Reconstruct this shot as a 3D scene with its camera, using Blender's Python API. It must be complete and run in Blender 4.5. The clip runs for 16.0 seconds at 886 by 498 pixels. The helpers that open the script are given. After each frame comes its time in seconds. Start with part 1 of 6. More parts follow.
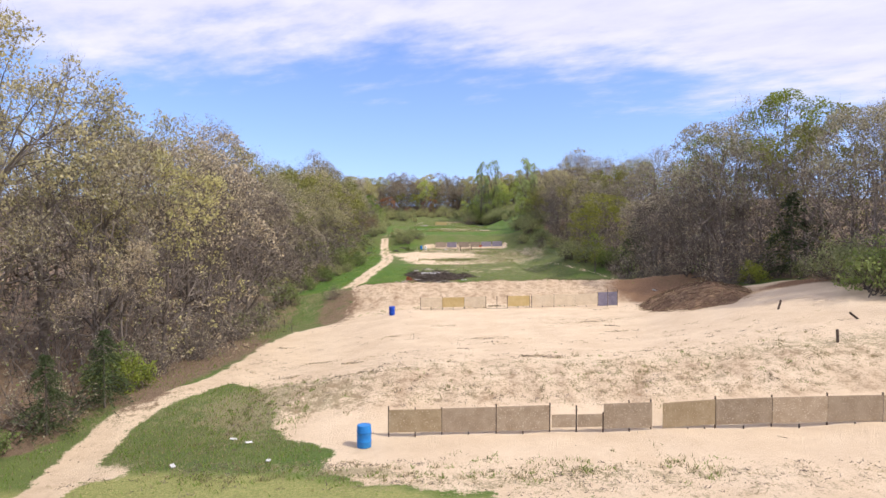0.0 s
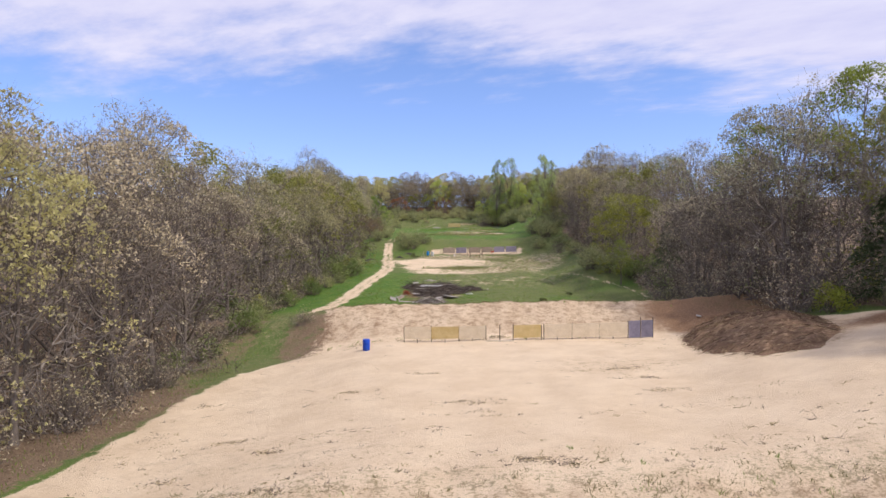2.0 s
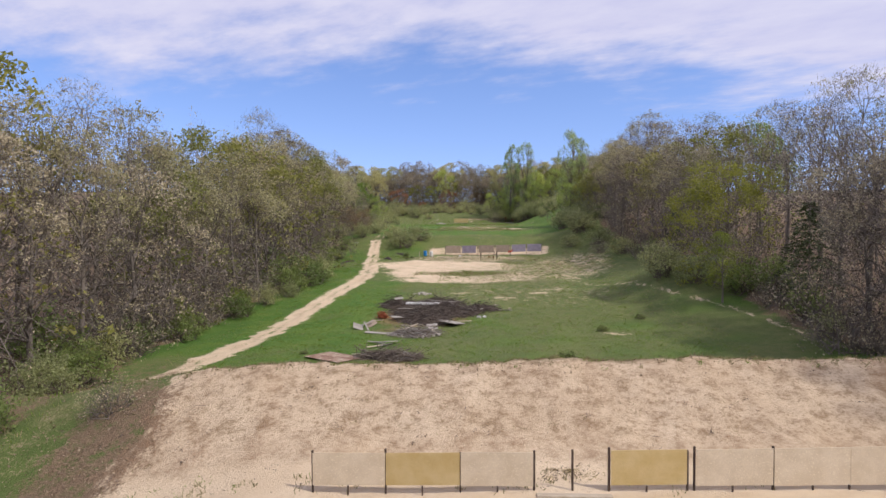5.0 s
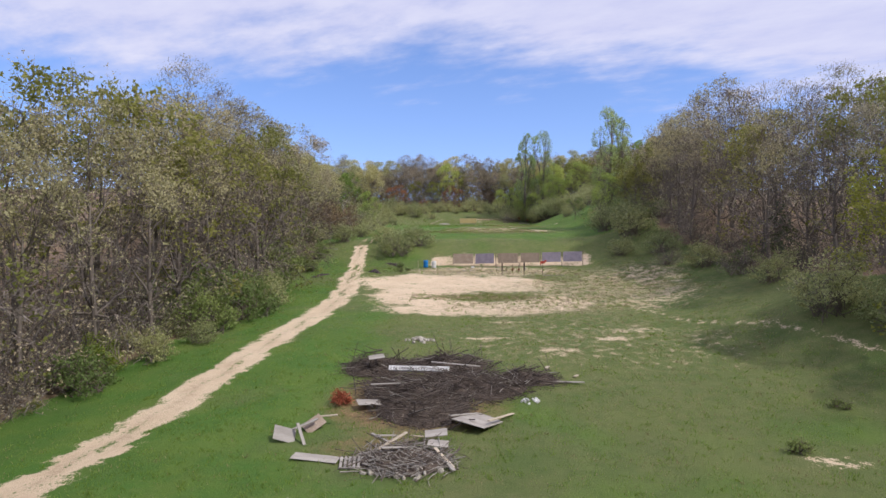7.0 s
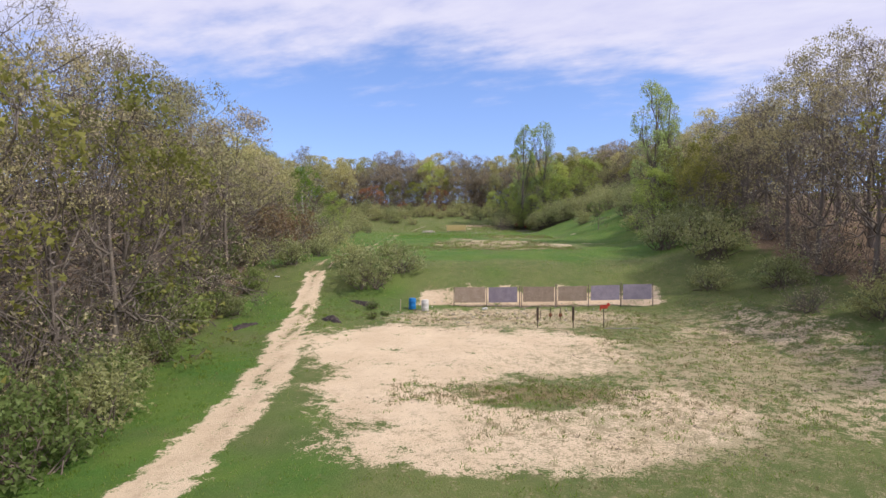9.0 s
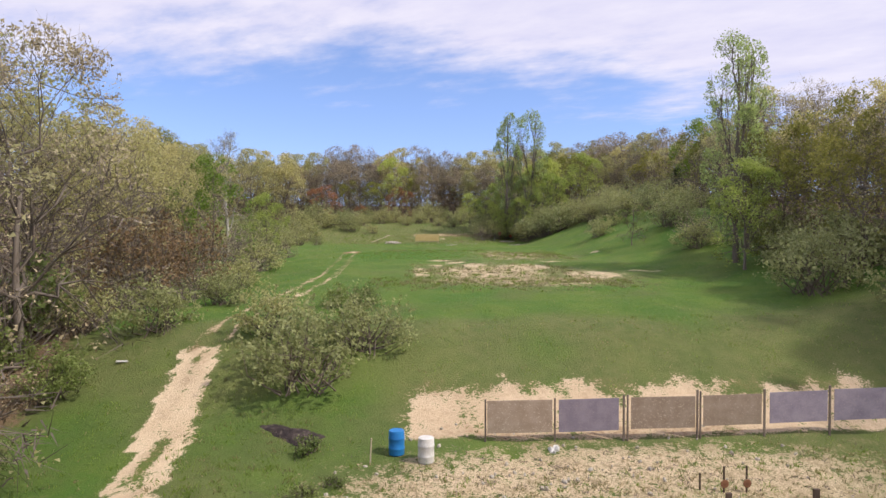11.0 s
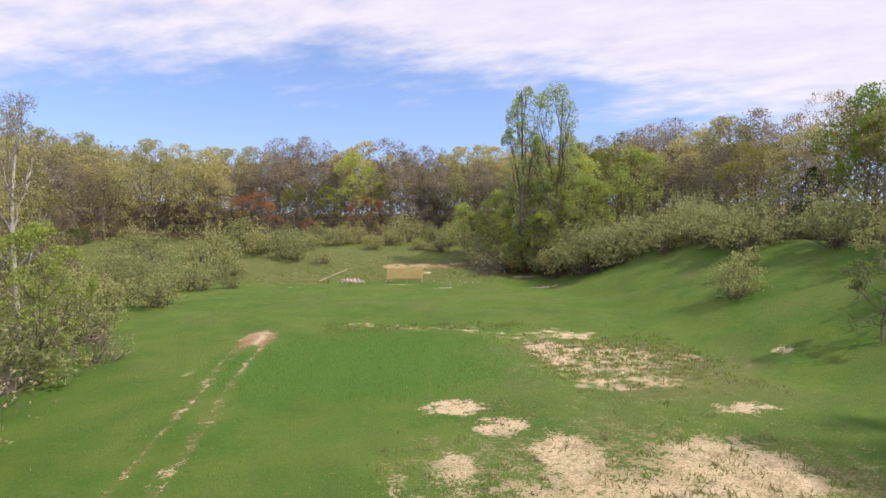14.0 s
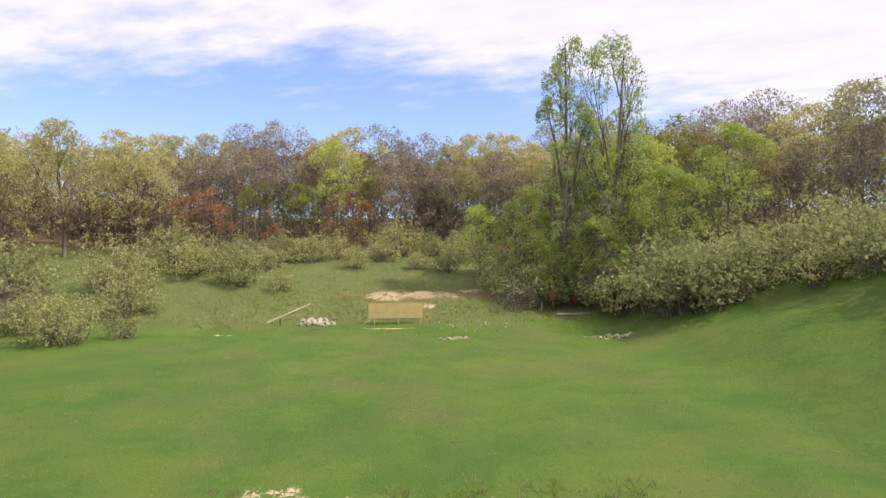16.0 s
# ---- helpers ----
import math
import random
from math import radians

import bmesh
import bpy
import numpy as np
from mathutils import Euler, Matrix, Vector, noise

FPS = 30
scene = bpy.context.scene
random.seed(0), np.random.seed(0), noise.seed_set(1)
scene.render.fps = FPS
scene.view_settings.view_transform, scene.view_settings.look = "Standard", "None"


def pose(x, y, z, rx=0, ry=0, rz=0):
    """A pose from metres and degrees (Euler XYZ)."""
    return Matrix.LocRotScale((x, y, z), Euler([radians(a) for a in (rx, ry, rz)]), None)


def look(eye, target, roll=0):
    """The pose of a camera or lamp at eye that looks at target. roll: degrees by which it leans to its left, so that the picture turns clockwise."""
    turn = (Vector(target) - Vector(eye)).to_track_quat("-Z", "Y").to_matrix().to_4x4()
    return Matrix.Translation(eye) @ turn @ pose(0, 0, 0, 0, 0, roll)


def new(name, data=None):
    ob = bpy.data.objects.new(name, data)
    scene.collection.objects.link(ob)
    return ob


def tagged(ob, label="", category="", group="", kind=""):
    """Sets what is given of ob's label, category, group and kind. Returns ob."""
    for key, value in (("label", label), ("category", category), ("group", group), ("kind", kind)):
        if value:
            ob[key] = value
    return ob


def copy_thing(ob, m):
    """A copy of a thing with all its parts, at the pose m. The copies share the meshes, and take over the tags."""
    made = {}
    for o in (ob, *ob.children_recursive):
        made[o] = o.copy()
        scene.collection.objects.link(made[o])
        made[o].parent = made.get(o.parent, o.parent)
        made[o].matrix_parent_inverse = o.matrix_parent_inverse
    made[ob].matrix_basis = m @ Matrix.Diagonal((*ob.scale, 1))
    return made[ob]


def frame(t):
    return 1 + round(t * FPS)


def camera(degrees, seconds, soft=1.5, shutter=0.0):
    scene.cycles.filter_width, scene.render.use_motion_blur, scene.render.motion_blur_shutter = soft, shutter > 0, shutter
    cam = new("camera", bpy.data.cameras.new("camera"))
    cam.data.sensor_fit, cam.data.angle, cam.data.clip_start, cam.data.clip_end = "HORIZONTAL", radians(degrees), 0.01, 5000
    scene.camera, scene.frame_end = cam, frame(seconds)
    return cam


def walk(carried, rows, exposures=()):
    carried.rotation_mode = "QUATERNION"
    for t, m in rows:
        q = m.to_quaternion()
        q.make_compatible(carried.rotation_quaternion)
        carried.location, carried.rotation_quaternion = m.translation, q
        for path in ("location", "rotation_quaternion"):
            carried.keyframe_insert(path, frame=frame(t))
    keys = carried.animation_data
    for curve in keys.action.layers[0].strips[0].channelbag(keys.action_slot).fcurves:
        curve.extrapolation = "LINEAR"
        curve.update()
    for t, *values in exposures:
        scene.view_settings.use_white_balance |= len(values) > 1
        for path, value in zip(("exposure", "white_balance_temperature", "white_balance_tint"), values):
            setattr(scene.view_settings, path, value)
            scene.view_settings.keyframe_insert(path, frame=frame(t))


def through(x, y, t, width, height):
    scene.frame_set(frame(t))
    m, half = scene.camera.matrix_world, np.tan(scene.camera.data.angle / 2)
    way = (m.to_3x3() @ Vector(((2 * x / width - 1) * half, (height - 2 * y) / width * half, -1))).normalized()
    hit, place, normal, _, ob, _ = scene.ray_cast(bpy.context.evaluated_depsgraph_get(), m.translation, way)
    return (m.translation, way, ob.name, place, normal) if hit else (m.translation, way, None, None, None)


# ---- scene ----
cam = camera(69.3, 16.0)
METRES, EYE, TILT, LEAN, TURN = 200.0, 7.4, -1.5, 0.0, 0.0
ROWS = [
    (0.0, 0.0, 0.0, 0.0, -0.0, 0.0, 0.0),
    (0.5, 0.0042, 0.0153, 0.0024, 0.11, 0.0, 0.05),
    (1.0, 0.0077, 0.0315, 0.0054, 0.55, 0.01, 0.06),
    (1.5, 0.0108, 0.0485, 0.0071, 1.34, -0.01, 0.1),
    (2.0, 0.0128, 0.0671, 0.0072, 1.81, -0.06, 0.09),
    (2.5, 0.014, 0.0888, 0.0066, 2.1, -0.06, 0.11),
    (3.0, 0.0145, 0.1131, 0.0063, 2.22, -0.06, 0.14),
    (3.5, 0.0146, 0.1401, 0.0062, 2.17, -0.06, 0.14),
    (6.0, 0.0089, 0.3009, 0.0068, 2.78, -0.06, 0.03),
    (6.5, 0.0063, 0.3354, 0.0087, 2.76, -0.02, -0.01),
    (7.0, 0.0037, 0.3703, 0.0108, 2.73, 0.02, -0.02),
    (7.5, 0.0005, 0.4052, 0.0132, 2.44, 0.07, -0.06),
    (8.0, -0.003, 0.4401, 0.0162, 1.48, 0.11, -0.03),
    (8.5, -0.0071, 0.4754, 0.0191, 0.9, 0.18, -0.06),
    (9.0, -0.0108, 0.511, 0.0227, 0.65, 0.2, -0.08),
    (9.5, -0.0146, 0.5465, 0.0261, -1.03, 0.29, -0.06),
    (10.0, -0.0182, 0.582, 0.0294, -1.63, 0.36, -0.06),
    (12.5, -0.0286, 0.7551, 0.0497, -5.9, 0.22, 0.28),
    (13.0, -0.0269, 0.7906, 0.0555, -5.93, 0.26, 0.27),
    (13.5, -0.0247, 0.8251, 0.0597, -5.98, 0.3, 0.26),
    (14.0, -0.022, 0.8596, 0.0628, -6.03, 0.36, 0.27),
    (14.5, -0.019, 0.894, 0.0661, -6.08, 0.38, 0.24),
    (15.0, -0.0161, 0.9281, 0.0682, -6.12, 0.4, 0.26),
    (15.5, -0.0137, 0.9621, 0.0697, -6.14, 0.48, 0.28),
    (16.0, -0.012, 0.9922, 0.0733, -6.01, 0.54, 0.22),
]
EXPOSURES = [(0.0, 0.28, 6450, 13), (1.0, 0.20, 6450, 13), (2.0, 0.05, 6400, 14), (3.5, -0.08, 6500, 14), (7.0, -0.03, 6200, 12), (9.5, 0.10, 6550, 12), (12.5, 0.22, 7000, 11), (14.5, 0.30, 7200, 11), (16.0, 0.45, 7300, 11)]
walk(cam, [(t, pose(0, 0, EYE, TILT, LEAN, TURN) @ pose(METRES * x, METRES * y, METRES * z, 90 + pitch, roll, yaw)) for t, x, y, z, yaw, pitch, roll in ROWS], EXPOSURES)
# ---- world, sun, exposure ----
SUN_ELEV, SUN_AZ = 50.0, 116.0  # degrees; azimuth clockwise from the way the walk goes
scene.view_settings.exposure = 0.0
sky_world = bpy.data.worlds.new("sky")
scene.world = sky_world
sky_world.use_nodes = True


def sky_nodes(nt):
    n, l = nt.nodes, nt.links
    n.clear()
    out, bg = n.new("ShaderNodeOutputWorld"), n.new("ShaderNodeBackground")
    sky = n.new("ShaderNodeTexSky")
    sky.sky_type, sky.sun_disc = "NISHITA", False
    sky.sun_elevation, sky.sun_rotation = radians(SUN_ELEV), radians(SUN_AZ)
    sky.air_density, sky.dust_density, sky.ozone_density = 0.9, 0.3, 2.0
    gain = n.new("ShaderNodeVectorMath")
    gain.operation = "MULTIPLY"
    gain.inputs[1].default_value = (0.218, 0.190, 0.208)
    hue = n.new("ShaderNodeHueSaturation")
    hue.inputs["Saturation"].default_value = 1.12
    l.new(sky.outputs[0], hue.inputs["Color"])
    l.new(hue.outputs[0], gain.inputs[0])
    geo = n.new("ShaderNodeTexCoord")
    sep = n.new("ShaderNodeSeparateXYZ")
    l.new(geo.outputs["Generated"], sep.inputs[0])

    def m(op, a, b=None, c=None, clamp=False):
        k = n.new("ShaderNodeMath")
        k.operation, k.use_clamp = op, clamp
        for i, v in enumerate((a, b, c)):
            if v is None:
                continue
            if isinstance(v, (int, float)):
                k.inputs[i].default_value = v
            else:
                l.new(v, k.inputs[i])
        return k.outputs[0]

    x, y, z = sep.outputs
    lifted = n.new("ShaderNodeCombineXYZ")
    l.new(x, lifted.inputs[0])
    l.new(y, lifted.inputs[1])
    l.new(m("ADD", m("MULTIPLY", z, 0.9), 0.095), lifted.inputs[2])
    l.new(lifted.outputs[0], sky.inputs["Vector"])
    up = m("MAXIMUM", z, 0.02)
    u, v = m("DIVIDE", x, m("ADD", up, 0.10)), m("DIVIDE", y, m("ADD", up, 0.10))
    plane = n.new("ShaderNodeCombineXYZ")
    l.new(m("MULTIPLY", u, 0.75), plane.inputs[0])
    l.new(m("ADD", m("MULTIPLY", v, 1.0), m("MULTIPLY", u, 0.35)), plane.inputs[1])
    big, fine = n.new("ShaderNodeTexNoise"), n.new("ShaderNodeTexNoise")
    for k, s, d, w in ((big, 1.15, 6, 0.55), (fine, 4.2, 5, 0.6)):
        k.inputs["Scale"].default_value, k.inputs["Detail"].default_value, k.inputs["Roughness"].default_value = s, d, w
        l.new(plane.outputs[0], k.inputs["Vector"])
    # the cloud sheet begins some way up and lies lower on the right
    edge = m("SUBTRACT", z, m("SUBTRACT", 0.260, m("ADD", m("MULTIPLY", m("MAXIMUM", x, 0.0), 0.20), m("MULTIPLY", m("MAXIMUM", m("MULTIPLY", x, -1.0), 0.0), 0.08))))
    edge = m("MULTIPLY", edge, 9.0)
    cover = m("ADD", edge, m("MULTIPLY", m("SUBTRACT", big.outputs[0], 0.5), 2.2))
    cover = m("ADD", cover, m("MULTIPLY", m("SUBTRACT", fine.outputs[0], 0.5), 1.3))
    mask = n.new("ShaderNodeMapRange")
    mask.interpolation_type = "SMOOTHSTEP"
    mask.inputs[1].default_value, mask.inputs[2].default_value = -0.3, 0.7
    l.new(cover, mask.inputs[0])
    cloud = n.new("ShaderNodeMix")
    cloud.data_type = "RGBA"
    cloud.inputs["A"].default_value, cloud.inputs["B"].default_value = (0.56, 0.57, 0.84, 1), (0.90, 0.88, 0.97, 1)
    l.new(fine.outputs[0], cloud.inputs["Factor"])
    mix = n.new("ShaderNodeMix")
    mix.data_type = "RGBA"
    l.new(m("MULTIPLY", mask.outputs[0], 0.93), mix.inputs["Factor"])
    l.new(gain.outputs[0], mix.inputs["A"])
    l.new(cloud.outputs["Result"], mix.inputs["B"])
    l.new(mix.outputs["Result"], bg.inputs[0])
    bg.inputs[1].default_value = 1.0
    l.new(bg.outputs[0], out.inputs[0])


sky_nodes(sky_world.node_tree)
sun = new("sun", bpy.data.lights.new("sun", "SUN"))
sun.data.energy, sun.data.angle, sun.data.color = 3.3, radians(2.5), (1.0, 0.93, 0.83)
_a, _e = radians(SUN_AZ), radians(SUN_ELEV)
sun.matrix_world = look((math.sin(_a) * math.cos(_e) * 300, math.cos(_a) * math.cos(_e) * 300, math.sin(_e) * 300), (0, 0, 0))
# ---- materials ----
class Nodes:
    """Short hands for one material's node tree."""

    def __init__(self, name):
        self.mat = bpy.data.materials.new(name)
        self.mat.use_nodes = True
        self.n, self.l = self.mat.node_tree.nodes, self.mat.node_tree.links
        self.bsdf = self.n["Principled BSDF"]
        self.co = self.n.new("ShaderNodeTexCoord").outputs["Object"]

    def noise(self, scale, detail=4, rough=0.6, stretch=None, where=None):
        k = self.n.new("ShaderNodeTexNoise")
        k.inputs["Scale"].default_value, k.inputs["Detail"].default_value, k.inputs["Roughness"].default_value = scale, detail, rough
        src = where or self.co
        if stretch:
            mp = self.n.new("ShaderNodeMapping")
            mp.inputs["Scale"].default_value = stretch
            self.l.new(src, mp.inputs[0])
            src = mp.outputs[0]
        self.l.new(src, k.inputs["Vector"])
        return k.outputs[0]

    def math(self, op, a, b=0.5, clamp=False):
        k = self.n.new("ShaderNodeMath")
        k.operation, k.use_clamp = op, clamp
        for i, v in enumerate((a, b)):
            if isinstance(v, (int, float)):
                k.inputs[i].default_value = v
            else:
                self.l.new(v, k.inputs[i])
        return k.outputs[0]

    def band(self, v, lo, hi):
        k = self.n.new("ShaderNodeMapRange")
        k.interpolation_type = "SMOOTHSTEP"
        k.inputs[1].default_value, k.inputs[2].default_value = lo, hi
        self.l.new(v, k.inputs[0])
        return k.outputs[0]

    def mix(self, f, a, b, mode="MIX"):
        k = self.n.new("ShaderNodeMix")
        k.data_type, k.blend_type = "RGBA", mode
        for key, v in (("Factor", f), ("A", a), ("B", b)):
            if isinstance(v, (int, float)):
                k.inputs[key].default_value = v
            elif isinstance(v, tuple):
                k.inputs[key].default_value = (*v, 1) if len(v) == 3 else v
            else:
                self.l.new(v, k.inputs[key])
        return k.outputs["Result"]

    def bump(self, v, strength, distance):
        k = self.n.new("ShaderNodeBump")
        k.inputs["Strength"].default_value, k.inputs["Distance"].default_value = strength, distance
        self.l.new(v, k.inputs["Height"])
        self.l.new(k.outputs[0], self.bsdf.inputs["Normal"])

    def finish(self, colour, rough=0.8, metal=0.0):
        self.l.new(colour, self.bsdf.inputs["Base Color"])
        self.bsdf.inputs["Roughness"].default_value, self.bsdf.inputs["Metallic"].default_value = rough, metal
        self.bsdf.inputs["Specular IOR Level"].default_value = 0.25
        return self.mat

    def random(self):
        return self.n.new("ShaderNodeObjectInfo").outputs["Random"]

    def island(self):
        return self.n.new("ShaderNodeNewGeometry").outputs["Random Per Island"]


def surface(name, a, b, scale=3.0, fine=40.0, rough=0.85, metal=0.0, bump=0.3, depth=0.01, stretch=None, spots=None, vary=0.25):
    """A two-scale surface: stains between a and b, and a finer grain; each object a little lighter or darker."""
    k = Nodes(name)
    big, small = k.noise(scale, 5, 0.6, stretch), k.noise(fine, 3, 0.6, stretch)
    c = k.mix(k.band(big, 0.3, 0.7), a, b)
    c = k.mix(k.math("MULTIPLY", k.band(small, 0.35, 0.75), 0.35), c, tuple(v * 0.55 for v in a))
    if spots:
        c = k.mix(k.band(k.noise(fine * 0.35, 2, 0.5), 0.60, 0.68), c, spots)
    r = k.random()
    c = k.mix(1.0, c, k.mix(r, (1 - vary,) * 3, (1.0, 1.0, 1.0)), "MULTIPLY")
    k.bump(small, bump, depth)
    return k.finish(c, rough, metal)


def leafy(name, a, b, through=0.35, hue=0.3):
    """Leaves: thin, light passes through; colour varies leaf by leaf and plant by plant."""
    k = Nodes(name)
    c = k.mix(k.island(), a, b)
    shift = k.mix(k.random(), (1 - hue, 1 - hue * 0.8, 1 - hue * 0.9), (1.0 + hue * 0.3, 1.0 + hue * 0.15, 1.0))
    c = k.mix(1.0, c, shift, "MULTIPLY")
    c = k.mix(k.band(k.noise(0.8, 2), 0.35, 0.7), c, k.mix(0.3, c, tuple(0.6 * v for v in a)))
    k.finish(c, 0.6)
    tr = k.n.new("ShaderNodeBsdfTranslucent")
    k.l.new(c, tr.inputs[0])
    ms = k.n.new("ShaderNodeMixShader")
    ms.inputs[0].default_value = through
    k.l.new(k.bsdf.outputs[0], ms.inputs[1])
    k.l.new(tr.outputs[0], ms.inputs[2])
    k.l.new(ms.outputs[0], k.n["Material Output"].inputs[0])
    return k.mat


def ground_material():
    k = Nodes("ground_cover")
    at, at2 = k.n.new("ShaderNodeAttribute"), k.n.new("ShaderNodeAttribute")
    at.attribute_name, at2.attribute_name = "cover", "cover_more"
    s1, s2 = k.n.new("ShaderNodeSeparateColor"), k.n.new("ShaderNodeSeparateColor")
    k.l.new(at.outputs["Color"], s1.inputs[0])
    k.l.new(at2.outputs["Color"], s2.inputs[0])
    sand, lush, litter = s1.outputs
    soil, sparse, dark = s2.outputs
    n1, n2, n3, n4 = k.noise(0.35, 6, 0.65), k.noise(1.6, 6, 0.7), k.noise(9.0, 4, 0.7), k.noise(38.0, 3, 0.7)
    blades = k.noise(30.0, 3, 0.7, (1.0, 0.45, 1.0))
    # grass: dull and yellowish where poor, deep green where lush
    poor = k.mix(k.band(n2, 0.3, 0.7), (0.10, 0.138, 0.038), (0.172, 0.178, 0.068))
    rich = k.mix(k.band(n1, 0.35, 0.65), (0.069, 0.156, 0.021), (0.114, 0.184, 0.030))
    wander = k.math("ADD", lush, k.math("MULTIPLY", k.math("SUBTRACT", n2, 0.5), 0.9))
    wander = k.math("ADD", wander, k.math("MULTIPLY", k.math("SUBTRACT", n1, 0.5), 0.6))
    grass = k.mix(k.band(wander, 0.15, 0.8), poor, rich)
    tuft = k.noise(3.2, 5, 0.75)
    grass = k.mix(k.math("MULTIPLY", k.band(tuft, 0.52, 0.70), 0.45), grass, (0.052, 0.105, 0.022))
    grass = k.mix(k.math("MULTIPLY", k.band(tuft, 0.44, 0.30), 0.35), grass, (0.25, 0.25, 0.10))
    patch = k.noise(0.16, 5, 0.6)
    grass = k.mix(k.math("MULTIPLY", k.band(patch, 0.50, 0.66), 0.35), grass, (0.060, 0.125, 0.022))
    grass = k.mix(k.math("MULTIPLY", k.band(patch, 0.48, 0.34), 0.40), grass, (0.16, 0.19, 0.054))
    grass = k.mix(k.math("MULTIPLY", dark, 0.75), grass, (0.062, 0.165, 0.022))
    grass = k.mix(k.math("MULTIPLY", k.band(blades, 0.45, 0.75), 0.5), grass, (0.05, 0.085, 0.02))
    grass = k.mix(k.math("MULTIPLY", k.band(n3, 0.62, 0.78), 0.35), grass, (0.30, 0.26, 0.13))
    grass = k.mix(at.outputs["Alpha"], grass, k.mix(k.band(n3, 0.3, 0.7), (0.20, 0.235, 0.065), (0.36, 0.34, 0.13)))
    # bare sand: pale, with damp and trodden places
    sandy = k.mix(k.band(n1, 0.3, 0.7), (0.63, 0.492, 0.33), (0.72, 0.582, 0.405))
    rough = k.band(sparse, 0.14, 0.42)
    sandy = k.mix(k.math("MULTIPLY", k.band(n2, 0.48, 0.75), k.math("ADD", k.math("MULTIPLY", rough, 0.45), 0.16)), sandy, (0.40, 0.295, 0.19))
    sandy = k.mix(k.math("MULTIPLY", k.band(n4, 0.55, 0.72), k.math("ADD", k.math("MULTIPLY", rough, 0.3), 0.16)), sandy, (0.33, 0.245, 0.155))
    sandy = k.mix(k.math("MULTIPLY", k.band(k.noise(4.5, 3, 0.6), 0.62, 0.69), k.math("ADD", k.math("MULTIPLY", rough, 0.6), 0.06)), sandy, (0.27, 0.20, 0.125))
    rag = k.math("ADD", k.math("MULTIPLY", k.math("SUBTRACT", n2, 0.5), 1.1), k.math("MULTIPLY", k.math("SUBTRACT", n3, 0.5), 0.9))
    f_sand = k.band(k.math("ADD", sand, rag), 0.42, 0.58)
    c = k.mix(f_sand, grass, sandy)
    # thin dead growth over sand
    weed = k.math("ADD", sparse, k.math("ADD", k.math("MULTIPLY", k.math("SUBTRACT", n3, 0.5), 1.5), k.math("MULTIPLY", k.math("SUBTRACT", n2, 0.5), 1.2)))
    c = k.mix(k.math("MULTIPLY", k.band(weed, 0.56, 0.72), 0.75), c, k.mix(n4, (0.22, 0.195, 0.10), (0.35, 0.30, 0.175)))
    leaf = k.mix(k.band(n3, 0.3, 0.7), (0.115, 0.078, 0.05), (0.25, 0.175, 0.11))
    leaf = k.mix(k.band(n4, 0.5, 0.7), leaf, (0.30, 0.22, 0.145))
    c = k.mix(k.band(k.math("ADD", litter, rag), 0.35, 0.65), c, leaf)
    earth = k.mix(k.band(n3, 0.3, 0.7), (0.17, 0.095, 0.05), (0.34, 0.21, 0.12))
    c = k.mix(k.band(k.math("ADD", soil, k.math("MULTIPLY", rag, 0.6)), 0.2, 0.8), c, earth)
    hgt = k.math("ADD", k.math("MULTIPLY", n3, 1.0), k.math("MULTIPLY", n4, 0.5))
    k.bump(hgt, 0.8, 0.09)
    return k.finish(c, 0.92)


def peeling_sheet():
    k = Nodes("peeling_sheet")
    c = k.mix(k.band(k.noise(1.2, 4), 0.3, 0.7), (0.19, 0.105, 0.07), (0.30, 0.19, 0.135))
    streak = k.math("ADD", k.noise(2.6, 6, 0.75, (0.5, 3.0, 1.0)), k.math("MULTIPLY", k.noise(0.7, 2), 0.35))
    c = k.mix(k.math("MULTIPLY", k.band(streak, 0.69, 0.76), 0.8), c, (0.54, 0.47, 0.36))
    c = k.mix(k.math("MULTIPLY", k.band(k.noise(14, 3), 0.6, 0.7), 0.5), c, (0.12, 0.075, 0.05))
    k.bump(streak, 0.4, 0.01)
    return k.finish(c, 0.8)


